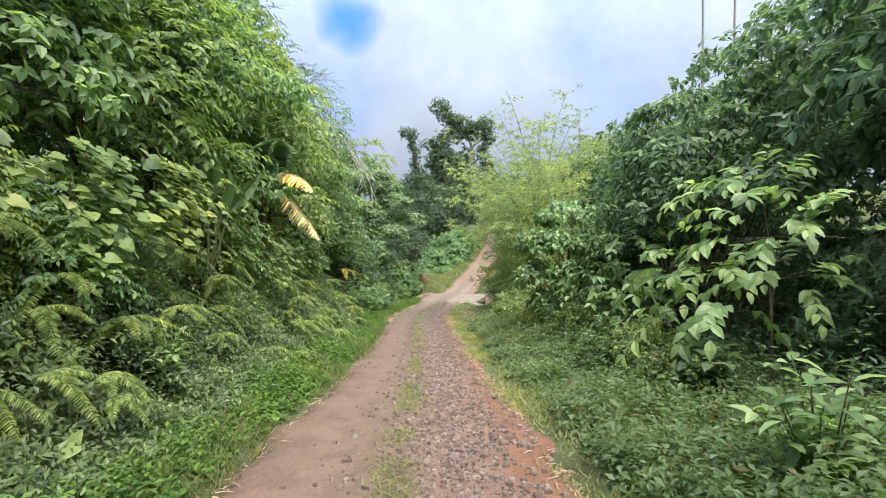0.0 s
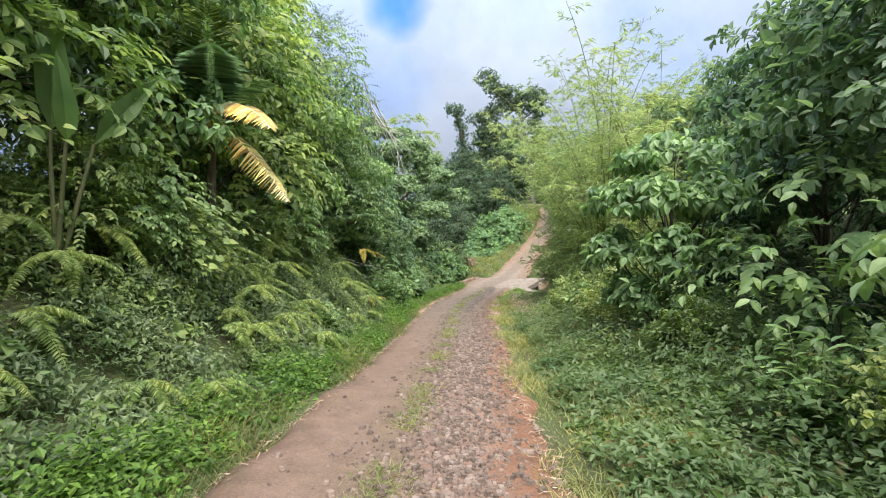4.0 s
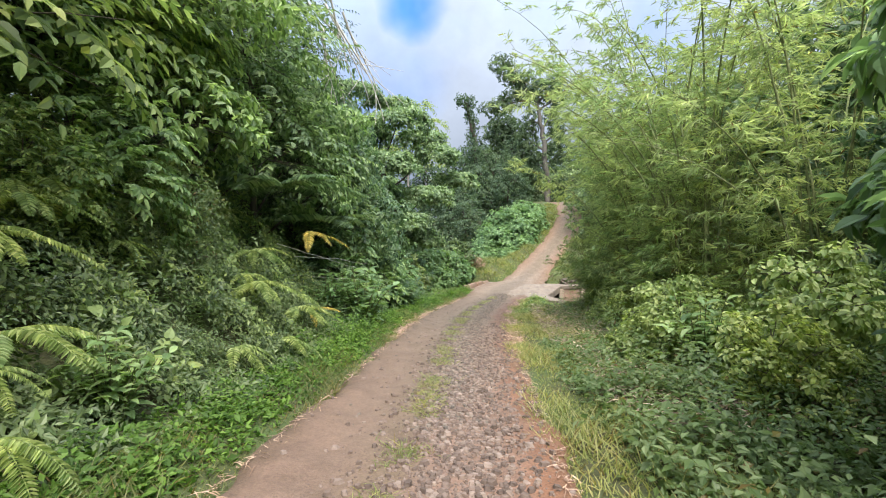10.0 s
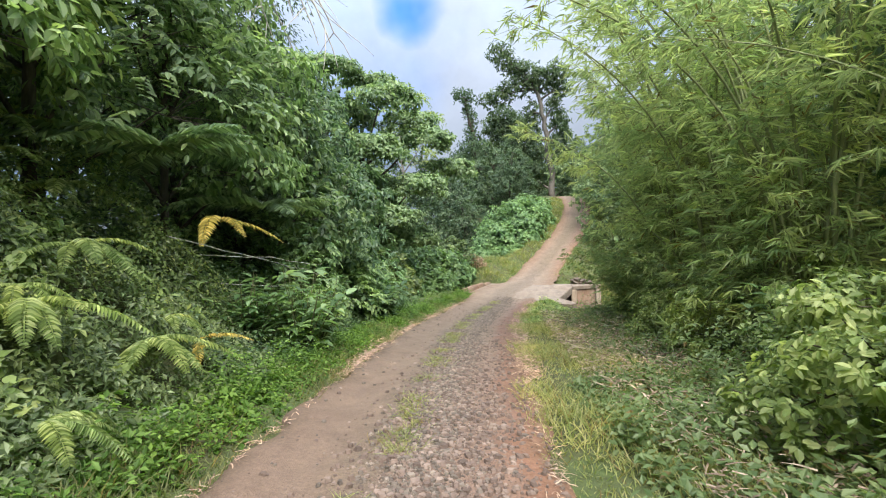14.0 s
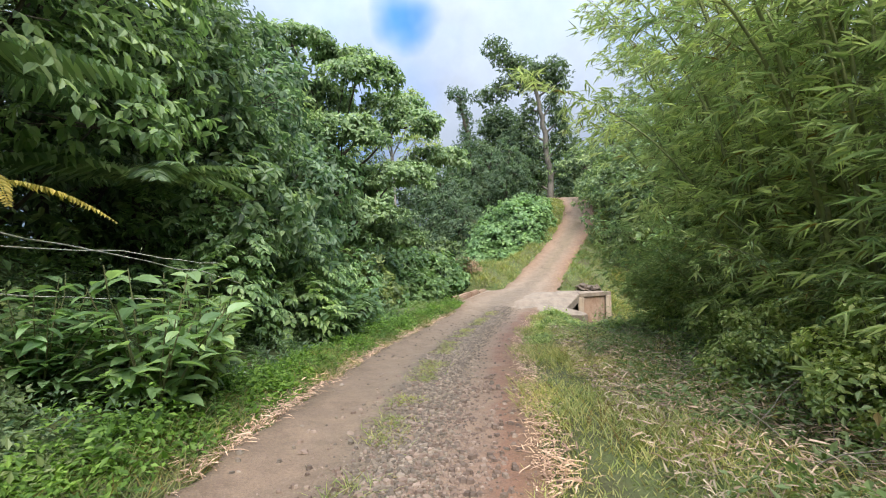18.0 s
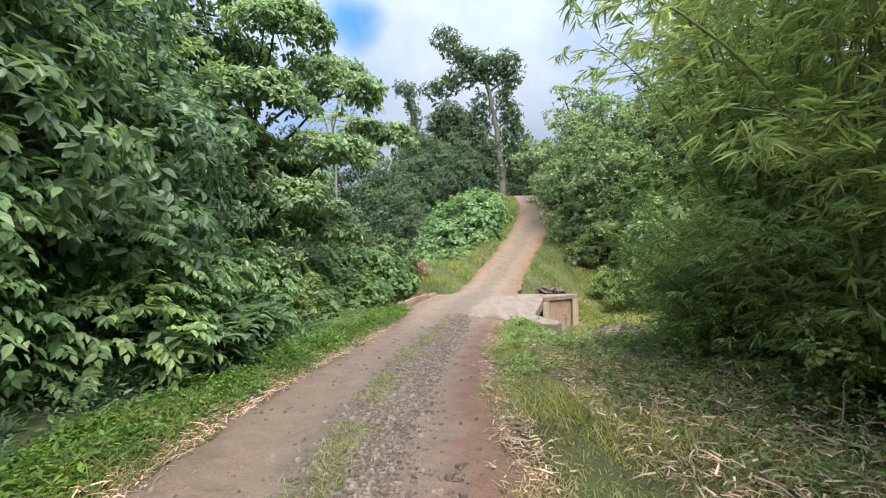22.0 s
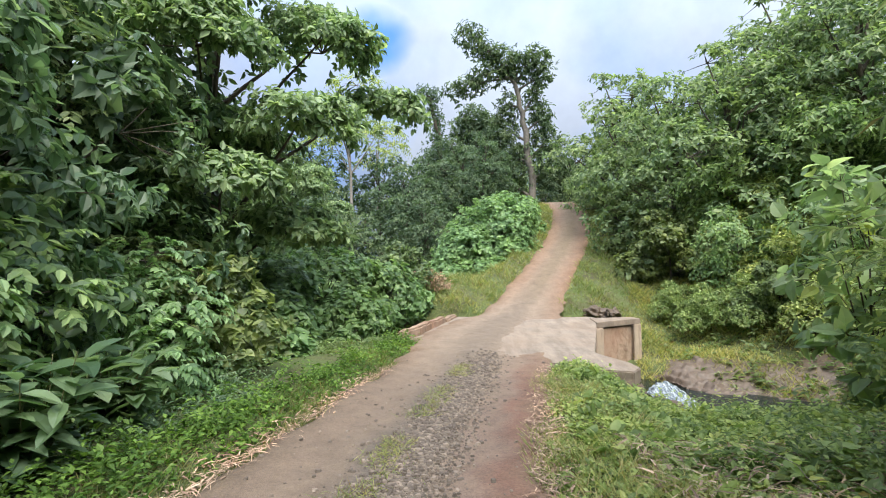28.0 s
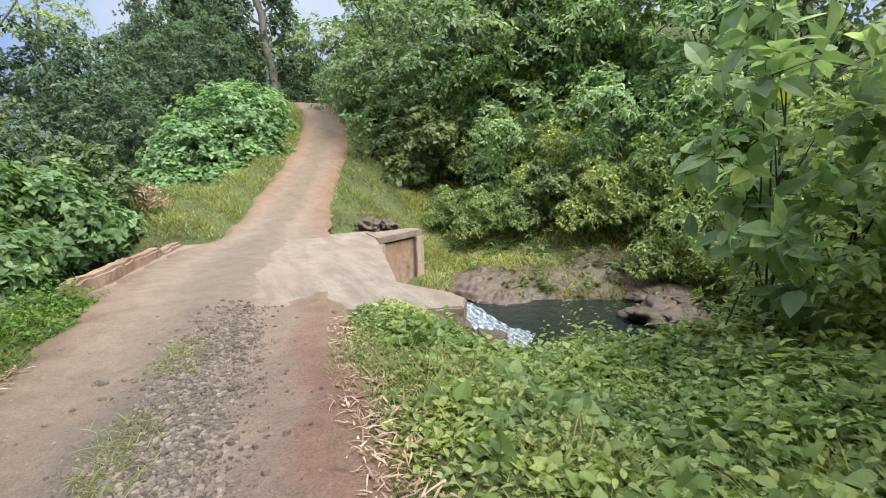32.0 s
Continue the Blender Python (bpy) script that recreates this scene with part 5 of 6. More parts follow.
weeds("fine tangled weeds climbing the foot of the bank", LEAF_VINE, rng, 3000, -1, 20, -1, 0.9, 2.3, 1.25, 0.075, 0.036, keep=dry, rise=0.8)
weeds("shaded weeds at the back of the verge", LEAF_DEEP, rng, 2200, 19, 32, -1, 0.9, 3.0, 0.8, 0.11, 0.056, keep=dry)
weeds("knee-high weeds beside the track", LEAF_HERB, rng, 6400, -1, 11.5, 1, 0.3, 2.9, 0.8, 0.1, 0.066, keep=dry)
weeds("weeds and brambles under the bamboo", LEAF_HERB, rng, 2600, 10, 29, 1, 1.2, 3.0, 0.65, 0.1, 0.055, keep=dry)
weeds("bushy weeds crowding the track", LEAF_HERB, rng, 3400, 9.5, 19.5, 1, 0.45, 3.0, 0.85, 0.1, 0.07, keep=dry)
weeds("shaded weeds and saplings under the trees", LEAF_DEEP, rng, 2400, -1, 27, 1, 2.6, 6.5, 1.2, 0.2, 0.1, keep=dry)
weeds("leafy green weeds above the stream", LEAF_FERN, rng, 7500, 27.0, 34.3, 1, 0.05, 3.4, 0.3, 0.072, 0.052, keep=bank, rise=0.25, template=OVATE_LOW)
weeds("taller bright weeds standing out of the bank", LEAF_SPRING, rng, 1500, 27.5, 34.2, 1, 0.3, 3.6, 0.62, 0.1, 0.062, keep=bank, rise=0.4, template=OVATE)
weeds("broad heart-shaped leaves among the bank weeds", LEAF_SPRING, rng, 500, 27.5, 33.6, 1, 0.4, 3.4, 0.4, 0.15, 0.125, keep=bank, rise=0.3, template=HEART)
weeds("ivy-like tangle round the saplings above the stream", LEAF_FERN, rng, 1100, 28.6, 32.6, 1, 3.0, 5.0, 0.8, 0.1, 0.08, keep=bank, template=HEART)
weeds("weeds on the slopes past the bridge", LEAF_HERB, rng, 3200, 35.5, 70, 1, 3.6, 13.0, 0.8, 0.26, 0.14, keep=dry)
weeds("weeds on the slope past the bridge", LEAF_HERB, rng, 1200, 43, 64, -1, 2.2, 9.0, 0.8, 0.26, 0.14, keep=dry)


def tangle(label, mat, rng, n, y0, y1, e0, e1, leaf, width, hole=-0.12, template=FOLD):
    """Creepers matted over the bank: small leaf sprays on an uneven surface with gaps."""
    C = Leaves()
    x, y, e = scatter(rng, y0, y1, n, -1, e0, e1)
    q = np.sin(y * 3.1 + 2 * np.sin(e * 2.3 + y)) * np.sin(e * 4.1 + y * 1.7) + 0.35 * np.sin(y * 9 + e * 7) > hole
    x, y, e = x[q], y[q], e[q]
    n = len(x)
    z = land(x, y) + tangle_rise(e, y) * rng.uniform(0.55, 1.08, n)
    D = unit(np.stack([rng.uniform(0.3, 1.0, n), rng.normal(-0.1, 0.4, n), rng.uniform(0.2, 0.9, n)], -1))
    size = rng.uniform(0.6, 1.2, n)
    spray_whorl(C, np.stack([x, y, z], -1), D, rng, 5, leaf * size, width * size, 0.4)
    return tagged(new("undergrowth", C.mesh("undergrowth", template, mat)), label, "undergrowth", kind="stuff")


tangle("small-leaved creepers matted over the road bank", LEAF_VINE, rng, 15000, -1, 20.5, 0.6, 2.8, 0.085, 0.05, -0.4)
tangle("leafy creepers matted high on the road bank", LEAF_SPRING, rng, 10000, -1, 20.5, 1.7, 5.4, 0.09, 0.056, -0.35)
tangle("fine light creepers high on the road bank", LEAF_FERN, rng, 6500, -1, 20.5, 1.9, 5.2, 0.075, 0.046, -0.1)
tangle("broader creeper leaves on the road bank", LEAF_SPRING, rng, 1300, -1, 19, 1.0, 4.0, 0.13, 0.1, 0.2, HEART)


def grass(label, rng, n, y0, y1, side, e0, e1, tall, mat=LEAF_GRASS, lie=0.55, power=1.0, width=0.009):
    C = Leaves()
    x, y, e = scatter(rng, y0, y1, n, side, e0, e1, power)
    q = dry(x, y)
    x, y = x[q], y[q]
    z = land(x, y) - 0.01
    th = rng.uniform(0, 2 * np.pi, len(x))
    D = unit(np.stack([np.cos(th) * lie, np.sin(th) * lie, rng.uniform(0.3, 1.0, len(x))], -1))
    L = tall * rng.uniform(0.4, 1.3, len(x)) * (0.7 + 0.4 * np.sin(x * 3 + y * 1.7))
    C.add(np.stack([x, y, z], -1), D, np.array([0, 0, 1.0]) + rng.normal(0, 0.4, (len(x), 3)), L, np.full(len(x), width))
    return tagged(new("grass", C.mesh("grass", BLADE, mat)), label, "grass", kind="stuff")


grass("fresh green grass along the road edge", rng, 28000, -1, 37, -1, -0.06, 0.7, 0.2, LEAF_GRASS_SHADED, power=1.4, width=0.009)
grass("yellowish grass along the road edge", rng, 44000, -1, 33.6, 1, -0.15, 1.3, 0.2, LEAF_GRASS_DRY, power=1.4, width=0.0095)
grass("long half-dry grass under the bamboo", rng, 11000, 16, 30, 1, 0.6, 2.6, 0.24, LEAF_GRASS_DRY, width=0.009)
grass("bright grass beside the track past the bridge", rng, 20000, 42.0, 66, 1, 0.0, 4.6, 0.38, width=0.028)
grass("bright grass beside the track past the bridge", rng, 20000, 42.0, 66, -1, 0.0, 3.8, 0.38, width=0.028)
grass("dry yellow grass on the stream bank", rng, 38000, 34.5, 46, 1, 2.5, 14, 0.42, LEAF_GRASS_DRY, width=0.02)


def road_scatter(rng, n, y0, y1, us, uw):
    y = rng.uniform(y0, y1, n)
    u = rng.normal(us, uw, n)
    x = road_x(y) + u * road_hw(y)
    return x, y, u, road_z(y) + road_rise(u, y, x)


C = Leaves()
x, y, u, z = road_scatter(rng, 21000, -1, 34, -0.02, 0.08)
q = np.sin(y * 2.3 + x * 3) + np.sin(y * 5.1 + 1) > -0.2
x, y, z = x[q], y[q], z[q]
th = rng.uniform(0, 2 * np.pi, len(x))
C.add(np.stack([x, y, z], -1), unit(np.stack([np.cos(th), np.sin(th), rng.uniform(0.1, 1.0, len(x))], -1)), np.array([0, 0, 1.0]) + rng.normal(0, 0.4, (len(x), 3)), 0.11 * rng.uniform(0.4, 1.4, len(x)), np.full(len(x), 0.006))
tagged(new("grass", C.mesh("grass", BLADE, LEAF_GRASS)), "thin trodden grass growing between the wheel ruts", "grass", kind="stuff")
C = Leaves()
for us, n in ((-1.0, 2600), (0.98, 3000)):
    x, y, u, z = road_scatter(rng, n, -1, 34, us, 0.05)
    th = rng.uniform(0, 2 * np.pi, n)
    C.add(np.stack([x, y, z + 0.02], -1), unit(np.stack([np.cos(th), np.sin(th), rng.uniform(-0.1, 0.25, n)], -1)), np.array([0, 0, 1.0]) + rng.normal(0, 0.3, (n, 3)), 0.11 * rng.uniform(0.3, 1.4, n), 0.008 * rng.uniform(0.6, 1.5, n))
for us, n in ((-1.04, 3000), (1.05, 3400)):
    x, y, u, z = road_scatter(rng, n, 20, 34, us, 0.07)
    th = rng.uniform(0, 2 * np.pi, n)
    C.add(np.stack([x, y, np.maximum(z, land(x, y)) + rng.uniform(0.01, 0.06, n)], -1), unit(np.stack([np.cos(th), np.sin(th), rng.uniform(-0.1, 0.25, n)], -1)), np.array([0, 0, 1.0]) + rng.normal(0, 0.3, (n, 3)), 0.13 * rng.uniform(0.3, 1.4, n), 0.011 * rng.uniform(0.6, 1.5, n))
tagged(new("leaf_litter", C.mesh("leaf_litter", BLADE, LEAF_STRAW)), "dry straw and bamboo leaves along the road edges", "leaf litter", kind="stuff")


# ---- loose stones on the road ----
def gravel(rng, n, y0, y1, mid, spread, big, mat):
    ring = [(math.cos(a), math.sin(a)) for a in (0, 1.26, 2.51, 3.77, 5.03)]
    tv = np.array([(x, y, -0.3) for x, y in ring] + [(0.66 * x, 0.66 * y, 0.55) for x, y in ring])
    tf = np.array([q for i in range(5) for q in ((i, (i + 1) % 5, 5 + i), ((i + 1) % 5, 5 + (i + 1) % 5, 5 + i))] + [(5, 6, 7), (5, 7, 8), (5, 8, 9)])
    y = y0 + (y1 - y0) * rng.beta(1.6, 1.6, n)
    u = np.where(rng.uniform(0, 1, n) < 0.965, rng.normal(mid, spread, n), rng.uniform(-0.95, 0.95, n))
    x = road_x(y) + u * road_hw(y)
    z = road_z(y) + road_rise(u, y, x)
    r = 0.006 + big * rng.uniform(0, 1, n) ** 3.0
    jit = rng.uniform(0.75, 1.2, (n, len(tv), 1))
    a = rng.uniform(0, 6.3, n)[:, None]
    v = tv[None] * jit * np.stack([r * rng.uniform(0.8, 1.5, n), r * rng.uniform(0.8, 1.4, n), r * rng.uniform(0.7, 1.15, n)], -1)[:, None]
    v = np.stack([v[..., 0] * np.cos(a) - v[..., 1] * np.sin(a), v[..., 0] * np.sin(a) + v[..., 1] * np.cos(a), v[..., 2]], -1)
    v += np.stack([x, y, z + r * 0.35], -1)[:, None]
    f = (np.arange(n)[:, None, None] * len(tv) + tf[None]).reshape(-1, 3)
    return mesh_from("gravel", v.reshape(-1, 3), f, mat, smooth=False)


tagged(new("gravel", gravel(np.random.default_rng(95), 24000, -2, 24, 0.36, 0.3, 0.028, GRAVEL_RED)), "loose reddish crushed stones on the track", "gravel", kind="stuff")
tagged(new("gravel", gravel(np.random.default_rng(97), 9000, 25, 35.2, 0.17, 0.13, 0.024, GRAVEL)), "coarse grey stones heaped between the ruts", "gravel", kind="stuff")
tagged(new("gravel", gravel(np.random.default_rng(96), 20000, 14, 35.5, 0.16, 0.15, 0.022, GRAVEL)), "dark grey crushed stones between the wheel ruts", "gravel", kind="stuff")


# ---- tall trees on the crest ----
def tall_tree(seed, base, points, r0, lobes, mat, sprays, leaf=0.55, label="", bark=BARK_DARK):
    """A tall leaning trunk through given points, with clumps of foliage hung on it."""
    rng = np.random.default_rng(seed)
    pts = np.array(points, float)
    s = np.linspace(0, len(pts) - 1, 22)
    tr = np.stack([np.interp(s, range(len(pts)), pts[:, k]) for k in range(3)], -1)
    tr[1:-1] += rng.normal(0, 0.08, (20, 3))
    runs, C = [(tr, r0, r0 * 0.3)], Leaves()
    for lb in lobes:
        c = np.array(lb[:3], float)
        near = tr[np.argmin(np.linalg.norm(tr - c - np.array([0, 0, -1.2]), axis=1))]
        runs.append((bent(near, c, rng, -0.05, 0.15), r0 * 0.4, 0.04))
        P, D = shell(rng, c, np.array(lb[3:]) * 1.12, int(sprays * lb[3] * lb[5]), None, -0.9, 0.3)
        P = P + rng.normal(0, 0.3, P.shape)
        spray_whorl(C, P, unit(D + rng.normal(0, 0.3, D.shape)), rng, 5, leaf, leaf * 0.5, 0.35)
    root = new("tree")
    part("trunk", tubes("trunk", runs[:1], bark, 8), root)
    for r in runs[1:]:
        part("limb", tubes("limb", [r], bark, 6), root)
    part("crown", C.mesh("crown", OVATE_LOW, mat), root)
    root.location = base
    return tagged(root, label, "tree")


tall_tree(101, (6.0, 76.0, 5.4), [(0, 0, 0), (-0.2, 0, 4), (-0.7, 0, 8.5), (-1.4, 0, 12.2), (-2.2, 0, 14.4), (-3.4, 0, 16.0)], 0.42,
          [(-6.4, 0.3, 18.9, 1.2, 1.1, 0.9), (-5.6, 0, 17.6, 1.1, 1.0, 0.9), (-4.4, 0, 16.6, 1.2, 1.1, 0.9), (-8.0, 0.4, 12.9, 1.1, 1.0, 0.6), (-6.5, 0.4, 13.3, 1.4, 1.2, 0.6), (-4.8, 0, 14.2, 1.7, 1.3, 0.9), (-2.6, 0, 15.6, 1.7, 1.4, 1.2), (-1.0, 0, 15.0, 1.6, 1.3, 1.2), (0.7, 0, 15.7, 1.3, 1.2, 1.1), (1.2, 0, 14.0, 0.9, 0.9, 1.0), (0.3, 0.3, 11.8, 0.9, 0.9, 1.2), (-2.4, 0.4, 11.0, 0.8, 0.8, 1.2), (1.0, 0, 9.4, 1.0, 0.9, 1.4), (-2.9, 0.6, 8.6, 1.3, 1.1, 1.8), (1.5, 0.2, 6.8, 1.4, 1.1, 1.6), (-2.4, 0.8, 5.6, 1.6, 1.2, 1.8), (2.2, 0.2, 4.2, 1.7, 1.2, 1.6), (-2.6, 0.9, 2.6, 1.8, 1.2, 1.8), (2.4, 0.4, 1.8, 1.8, 1.2, 1.6)],
          LEAF_FAR, 95, 0.45, "tall leaning pale-trunked tree with ragged clumps of leaves", BARK_TALL)
tall_tree(102, (-5.0, 94.0, 1.0), [(0, 0, 0), (0.2, 0, 8), (0, 0, 15.6), (-0.8, 0, 20), (-1.5, 0, 23.0)], 0.6,
          [(-2.0, 0, 23.4, 1.3, 1.1, 0.9), (-1.0, 0.2, 23.0, 0.8, 0.8, 0.8), (-1.0, 0, 21.2, 0.65, 0.65, 1.0), (-0.2, 0.2, 19.4, 0.6, 0.6, 0.9), (-0.7, 0, 17.6, 0.7, 0.7, 1.0), (0.3, 0, 15.6, 1.1, 1.0, 1.2), (-1.2, 0, 14.2, 1.2, 1.1, 1.2), (1.5, 0, 13.8, 1.3, 1.1, 1.2), (-2.0, 0, 11.5, 2.2, 1.7, 2.2), (1.8, 0, 12.0, 2.2, 1.7, 2.2), (-2.8, 0, 7.6, 2.6, 1.8, 2.4), (2.2, 0, 7.6, 2.6, 1.8, 2.6), (0, 0, 9.6, 2.2, 1.8, 2.2), (-0.4, 0, 4.0, 3.0, 2.0, 2.6)],
          LEAF_FAR, 95, 0.42, "vine-hung broken tree standing above the forest")
tall_tree(103, (0.4, 92.0, 4.0), [(0, 0, 0), (0.2, 0, 6), (-0.2, 0, 11), (-0.3, 0, 14.5)], 0.4,
          [(-0.4, 0, 16.0, 1.8, 1.6, 1.3), (-1.9, 0, 14.4, 1.7, 1.4, 1.4), (1.3, 0, 14.2, 1.7, 1.4, 1.5), (0, 0, 12.2, 2.0, 1.6, 1.6), (-2.2, 0, 9.4, 2.0, 1.6, 2.0), (2.2, 0, 9.0, 2.0, 1.6, 2.0), (0.2, 0, 7.0, 2.4, 1.8, 2.2), (3.6, 0, 6.0, 2.2, 1.6, 2.2), (-2.4, 0, 5.0, 2.2, 1.6, 2.2)],
          LEAF_FAR, 110, 0.5, "round-crowned dark tree standing behind the crest")


# ---- single plants and clutter ----
# flat-topped feathery tree beyond the gully
t = make_tree(111, 17.0, [(0.5, 0, 16.6, 2.2, 1.8, 0.35), (-1.8, 0.3, 15.2, 2.0, 1.6, 0.3), (2.2, 0, 14.6, 2.2, 1.6, 0.3), (-0.4, 0, 13.2, 2.4, 1.8, 0.35), (2.6, 0.3, 12.0, 2.0, 1.6, 0.3), (-2.0, 0, 11.4, 2.0, 1.6, 0.35)], spray_pinnate, LEAF_SPRING, 420, face=(0, -0.6, 0.6), trunk_r=0.22, bark=BARK_GREY, k=7, length=0.8, leaf=0.34, width=0.16, template=FOLD)
plant(tagged(t, "slender tree with thin flat tiers of feathery leaves", "tree"), [(-11.9, 70.0, 0, 1.05), (-11.4, 80.0, 60, 0.95)], "feathery trees beyond the gully")

# bare poles above the roadside trees
for x, y, h, r in ((14.6, 27.0, 21.0, 0.09), (16.6, 27.5, 22.0, 0.1), (21.5, 25.5, 23.0, 0.14)):
    rng = np.random.default_rng(int(h * 7))
    pole = tagged(new("dead_tree", tubes("dead_tree", [(bent((0, 0, -1), (0.3, 0, h), rng, 0, 0.02, 9), r, r * 0.5), (bent((0.25, 0, h * 0.86), (1.2, 0.3, h * 0.97), rng, 0, 0.1, 5), r * 0.4, 0.02), (bent((0.2, 0, h * 0.8), (-0.8, 0.2, h * 0.92), rng, 0, 0.1, 5), r * 0.4, 0.02)], BARK_GREY)), "bare dead trunk standing above the canopy", "tree", "dead trunks")
    pole.location = (x, y, on_ground(x, y))

# pale dead branches caught in the bank trees
rng = np.random.default_rng(112)
runs = []
for k in range(9):
    top = np.array((rng.uniform(-0.6, 0.6), rng.uniform(-1.2, 1.2), rng.uniform(0.6, 1.4)))
    end = top + np.array((rng.uniform(0.2, 1.3), rng.uniform(-0.3, 1.4), rng.uniform(-2.6, -1.2)))
    main = bent(top, end, rng, 0.1, 0.22, 9)
    runs.append((main, 0.036, 0.008))
    for q in (3, 5, 6):
        runs.append((bent(main[q], main[q] + rng.normal(0, 0.45, 3) + np.array((0.2, 0, -0.4)), rng, 0.1, 0.2, 5), 0.014, 0.004))
db = tagged(new("dead_branch", tubes("dead_branch", runs, BARK_PALE, 5)), "pale leafless branches hanging in the bank trees", "branch")
db.location = (-4.7, 22.5, 5.5)


# palm with dry hanging fronds on the bank
def palm_frond(parent, base, way, length, mat, seed, arch=0.6, label=""):
    rng = np.random.default_rng(seed)
    C = Leaves()
    frond(C, base, way, length, rng, 64, arch, 0.55, 0.02)
    return part("frond", C.mesh("frond", LANCE, mat), parent, label)


palm = tagged(new("palm"), "young palm on the bank with two dry yellow fronds", "palm")
part("trunk", tubes("trunk", [(bent((0, 0, -0.3), (0.1, 0, 2.0), np.random.default_rng(3), 0, 0.04), 0.09, 0.06)], BARK_DARK), palm)
for k, (way, ln, mat, arch) in enumerate((((0.9, -0.4, 0.6), 1.7, LEAF_PALM_DRY, 1.0), ((0.75, -0.1, -0.4), 1.6, LEAF_PALM_DRY, 0.6), ((0.5, -0.8, 1.2), 2.2, LEAF_MID, 0.6), ((0.3, 0.7, 1.2), 2.2, LEAF_MID, 0.6), ((-0.6, -0.3, 1.2), 2.2, LEAF_MID, 0.6), ((0.1, -0.2, 1.4), 2.4, LEAF_SPRING, 0.3))):
    palm_frond(palm, (0.1, 0, 2.0), way, ln, mat, 120 + k, arch, "dry straw-coloured frond" if mat is LEAF_PALM_DRY else "")
palm.location = (-4.55, 11.9, on_ground(-4.55, 11.9) + 0.8)


# broad-leaved herbs along the verge
def make_herb(seed, n, leaf, width, h, mat):
    rng = np.random.default_rng(seed)
    C = Leaves()
    root = new("herb")
    for i in range(n):
        a = rng.uniform(0, 6.3)
        tip = np.array((math.cos(a), math.sin(a), 0)) * rng.uniform(0.1, 0.5) * h + np.array((0, 0, h * rng.uniform(0.45, 1.0)))
        st = bent((0, 0, -0.05), tip, rng, 0, 0.12, 6)
        part("stem", tubes("stem", [(st, 0.012, 0.005)], STEM, 4), root)
        P = st[2:]
        D = unit(np.stack([rng.normal(0, 1, len(P)), rng.normal(0, 1, len(P)), rng.uniform(0.2, 0.6, len(P))], -1))
        spray_whorl(C, P, unit(D * 0.3 + np.array([0, 0, 1.0])), rng, 3, leaf, width, 0.35)
    part("foliage", C.mesh("foliage", OVATE, mat), root)
    return root


h1 = tagged(make_herb(131, 26, 0.21, 0.115, 1.2, LEAF_MID), "leafy roadside plant with bright pointed leaves", "herb")
plant(h1, [(-3.25, 20.9, 0, 1.2), (-3.3, 21.6, 130, 1.0), (-3.9, 22.5, 70, 1.0), (-3.9, 20.4, 200, 0.9), (2.6, 16.4, 30, 0.9), (-3.3, 5.6, 120, 0.6), (2.9, 8.2, 200, 0.75), (-3.0, 13.4, 40, 0.6), (2.7, 3.4, 0, 0.8), (3.3, 19.4, 90, 0.9)], "leafy plants on the verge")
h2 = tagged(make_herb(132, 14, 0.34, 0.2, 1.15, LEAF_DEEP), "plant with large dark ovate leaves by the road", "herb")
plant(h2, [(-3.65, 28.4, 0, 0.9), (-3.55, 27.3, 60, 0.8), (-3.9, 29.6, 130, 0.85), (-3.75, 26.2, 200, 0.75), (-4.2, 27.8, 90, 1.05), (3.4, 6.2, 20, 0.7), (-5.0, 31.2, 10, 0.8)], "large-leaved plants by the road")

# brown withered bush by the far end of the bridge
d = make_tree(141, 1.2, [(0, 0, 0.7, 0.8, 0.7, 0.5), (0.5, 0.2, 0.5, 0.6, 0.6, 0.4)], spray_whorl, LEAF_STRAW, 110, name="shrub", face=(0, -1, 0.4), trunk_r=0.02, k=5, leaf=0.16, width=0.05)
plant(tagged(d, "withered brown bush beside the bridge", "shrub"), [(-2.2, 44.6, 0, 1.0)])

# dry leaning stalks at the foot of the bamboo
rng = np.random.default_rng(151)
runs = []
for k in range(70):
    y = rng.uniform(15.5, 29.5)
    x = road_x(y) + road_hw(y) + rng.uniform(1.2, 3.2)
    p0 = np.array((x, y, on_ground(x, y)))
    p1 = p0 + np.array((rng.uniform(-0.7, 0.5), rng.uniform(-0.6, 0.6), rng.uniform(0.1, 0.7)))
    runs.append((bent(p0, p1, rng, 0.25, 0.4, 9), rng.uniform(0.003, 0.007), 0.002))
tagged(new("dry_stalks", tubes("dry_stalks", runs, BARK_GREY, 4)), "dry broken stalks lying under the bamboo", "stalks", kind="stuff")
C = Leaves()
n = 15000
y = rng.uniform(14.0, 29.5, n)
x = road_x(y) + road_hw(y) + 0.7 + 2.6 * rng.uniform(0, 1, n)
th = rng.uniform(0, 6.3, n)
C.add(np.stack([x, y, land(x, y) + rng.uniform(0.0, 0.18, n)], -1), unit(np.stack([np.cos(th), np.sin(th), rng.uniform(-0.2, 0.4, n)], -1)), np.array([0, 0, 1.0]) + rng.normal(0, 0.4, (n, 3)), 0.14 * rng.uniform(0.4, 1.3, n), 0.011 * rng.uniform(0.6, 1.5, n))
tagged(new("leaf_litter", C.mesh("leaf_litter", BLADE, LEAF_STRAW)), "fallen dry bamboo leaves on the verge", "leaf litter", kind="stuff")

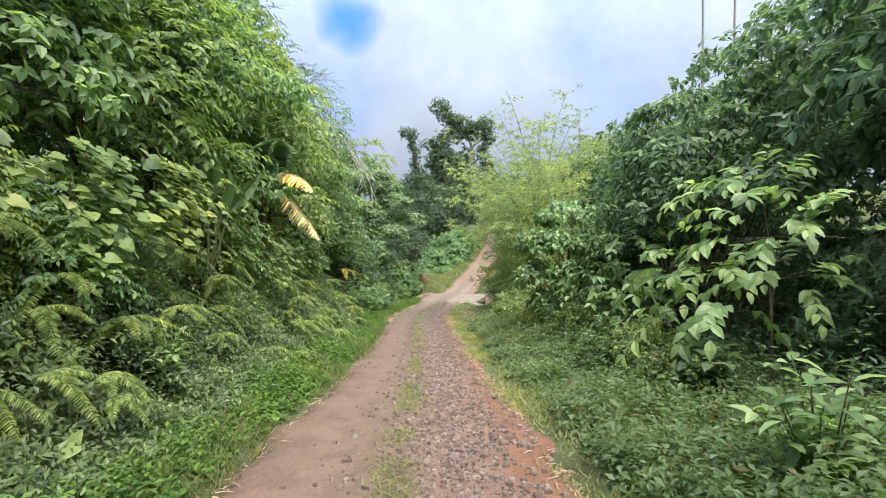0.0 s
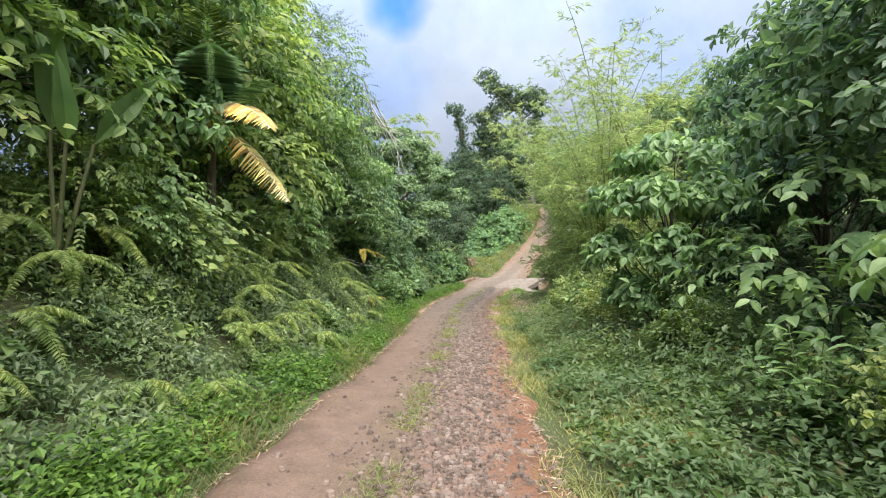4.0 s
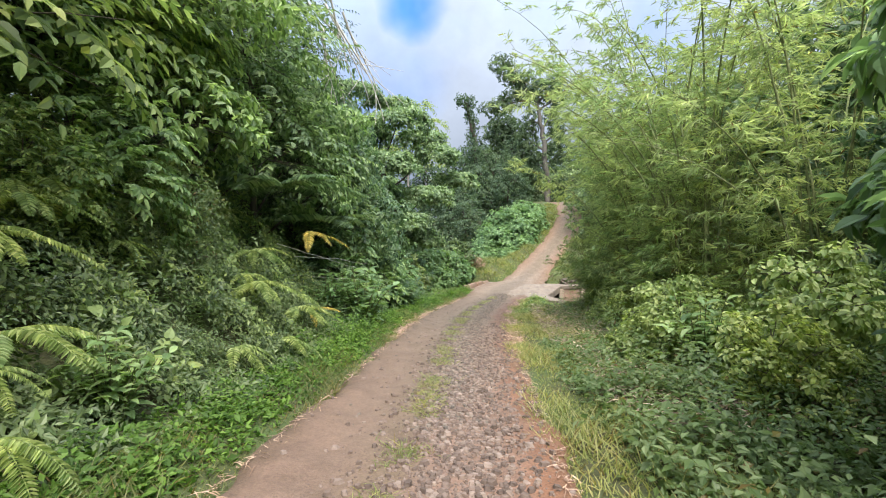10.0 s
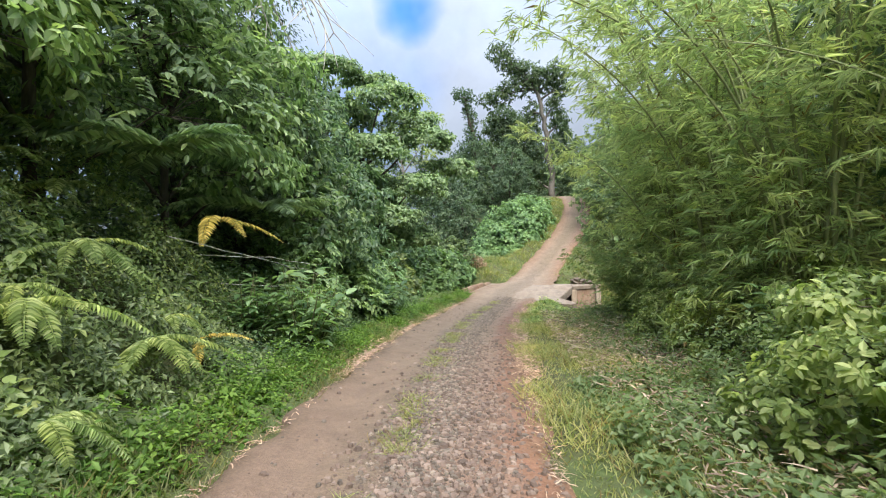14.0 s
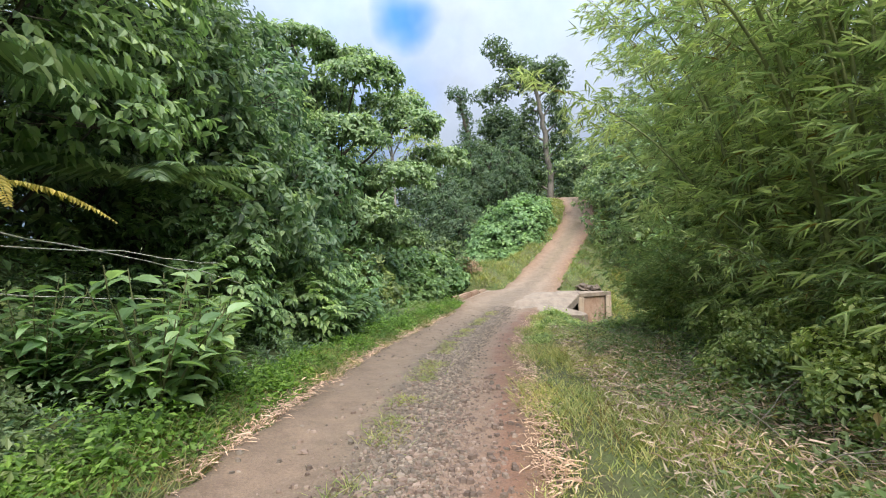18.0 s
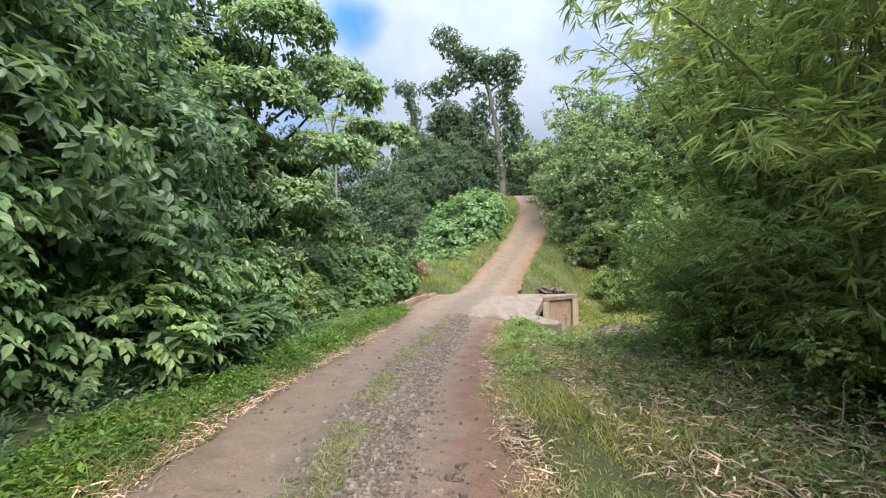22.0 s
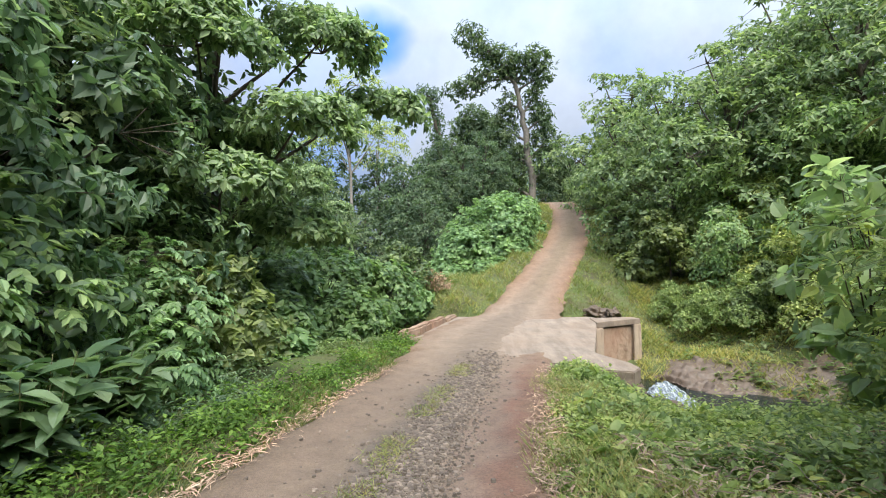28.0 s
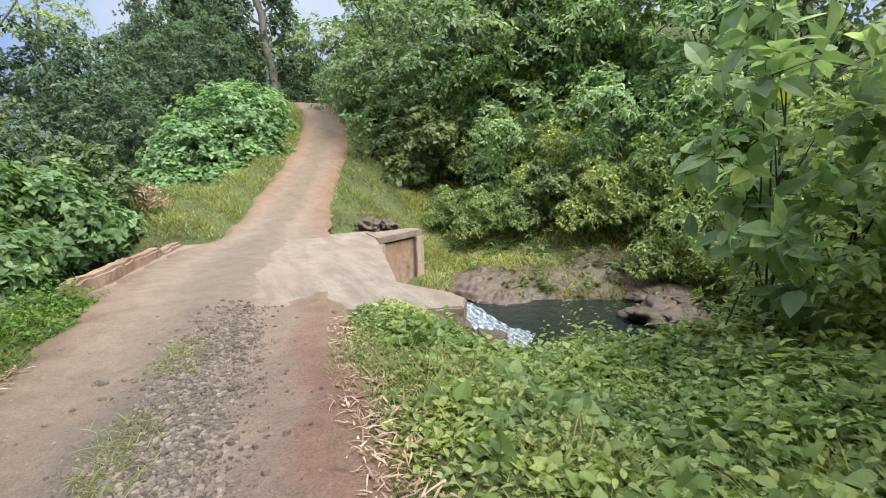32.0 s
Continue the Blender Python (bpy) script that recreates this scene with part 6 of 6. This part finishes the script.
# sapling leaning out over the verge
t = make_tree(161, 2.4, [(-0.9, -0.3, 1.15, 0.7, 0.8, 0.25), (-0.6, 0.6, 1.6, 0.7, 0.7, 0.25), (-0.3, -0.6, 2.0, 0.8, 0.7, 0.25), (0, 0.2, 2.5, 0.7, 0.7, 0.3), (0.3, 0.4, 1.4, 0.8, 0.8, 0.3)], spray_pinnate, LEAF_MID, 62, name="sapling", face=(-0.8, -0.5, 0.5), trunk_r=0.025, template=OVATE, k=9, length=0.6, leaf=0.2, width=0.12)
plant(tagged(t, "sapling with long drooping leaves leaning over the verge", "sapling"), [(4.4, 6.4, 0, 1.0), (4.0, 9.6, 40, 0.8)], "saplings beside the track")


# creeper with broad yellowish leaves draped over the bank
def make_creeper(seed, r, n, leaf, mat):
    rng = np.random.default_rng(seed)
    C, runs = Leaves(), []
    for k in range(n):
        a = rng.uniform(-1.1, 1.1)
        p0 = np.array((-0.25, r * 0.55 * math.sin(a * 1.3), rng.uniform(0.1, 0.9) * r))
        p1 = p0 + np.array((rng.uniform(0.3, 0.75) * r, rng.uniform(-0.5, 0.5) * r, rng.uniform(-1.1, -0.2) * r))
        line = bent(p0, p1, rng, -0.25, 0.12, 9)
        runs.append((line, 0.007, 0.003))
        P = np.repeat(line[1:], 2, 0) + rng.normal(0, 0.05, (16, 3))
        D = unit(np.stack([np.full(16, 0.8), rng.normal(0, 0.5, 16), rng.uniform(-0.7, -0.1, 16)], -1))
        up = unit(np.stack([np.full(16, 0.8), rng.normal(-0.3, 0.3, 16), np.full(16, 0.9)], -1))
        q = leaf * rng.uniform(0.55, 1.2, 16)
        C.add(P, D, up, q, q * 0.86)
    root = new("creeper")
    part("vine", tubes("vine", runs, STEM, 4), root)
    part("foliage", C.mesh("foliage", HEART, mat), root)
    return root


c1 = tagged(make_creeper(171, 1.2, 15, 0.145, LEAF_SPRING), "creeper with broad yellow-green leaves draped over the bank", "creeper")
plant(c1, [(-3.7, 5.7, 0, 1.0, 1.7), (-3.7, 6.9, 10, 0.9, 1.9), (-3.6, 3.4, -10, 0.9, 1.5), (-3.5, 10.4, 5, 0.7, 1.4), (-4.3, 1.6, 5, 1.0, 2.0)], "creepers on the bank")

# tall paddle-leaved plant standing in the bank
pp = tagged(new("paddle_leaf_plant"), "wild plant with upright paddle-shaped pale leaves on the bank", "plant")
for k, (way, ln) in enumerate((((0.15, -0.1, 1.0), 1.3), ((0.5, 0.35, 0.8), 1.05), ((0.45, -0.5, 0.7), 0.9))):
    C = Leaves()
    d = unit(np.array(way))
    base = np.array((0.05 * k, 0.06 * k, 0.9)) + d * 0.5
    C.add(base[None], d[None], np.array([[0.7, -0.6, 0.2]]), np.array([ln]), np.array([ln * 0.26]))
    part("leaf", C.mesh("leaf", OVATE, LEAF_MID), pp)
    part("stalk", tubes("stalk", [(bent((0, 0, -0.2), base, np.random.default_rng(k), 0, 0.05), 0.03, 0.018)], STEM, 5), pp)
pp.location = (-4.3, 8.7, on_ground(-4.3, 8.7) + 0.5)

rng = np.random.default_rng(181)
# thin dry sticks poking out of the hollow in the bank
for (a, c, r) in (((-4.9, 20.0, 0.5), (-3.7, 23.4, -0.2), 0.012), ((-4.8, 20.6, 0.2), (-3.5, 22.2, 0.1), 0.009), ((-4.7, 20.2, -0.2), (-3.5, 21.4, -0.35), 0.01)):
    tw = [(bent(a, c, rng, 0.06, 0.22, 12), r, 0.003)]
    tagged(new("dry_stick", tubes("dry_stick", tw, BARK_PALE, 5)), "thin pale dry stick jutting from the bank", "stick", "dry sticks in the bank")
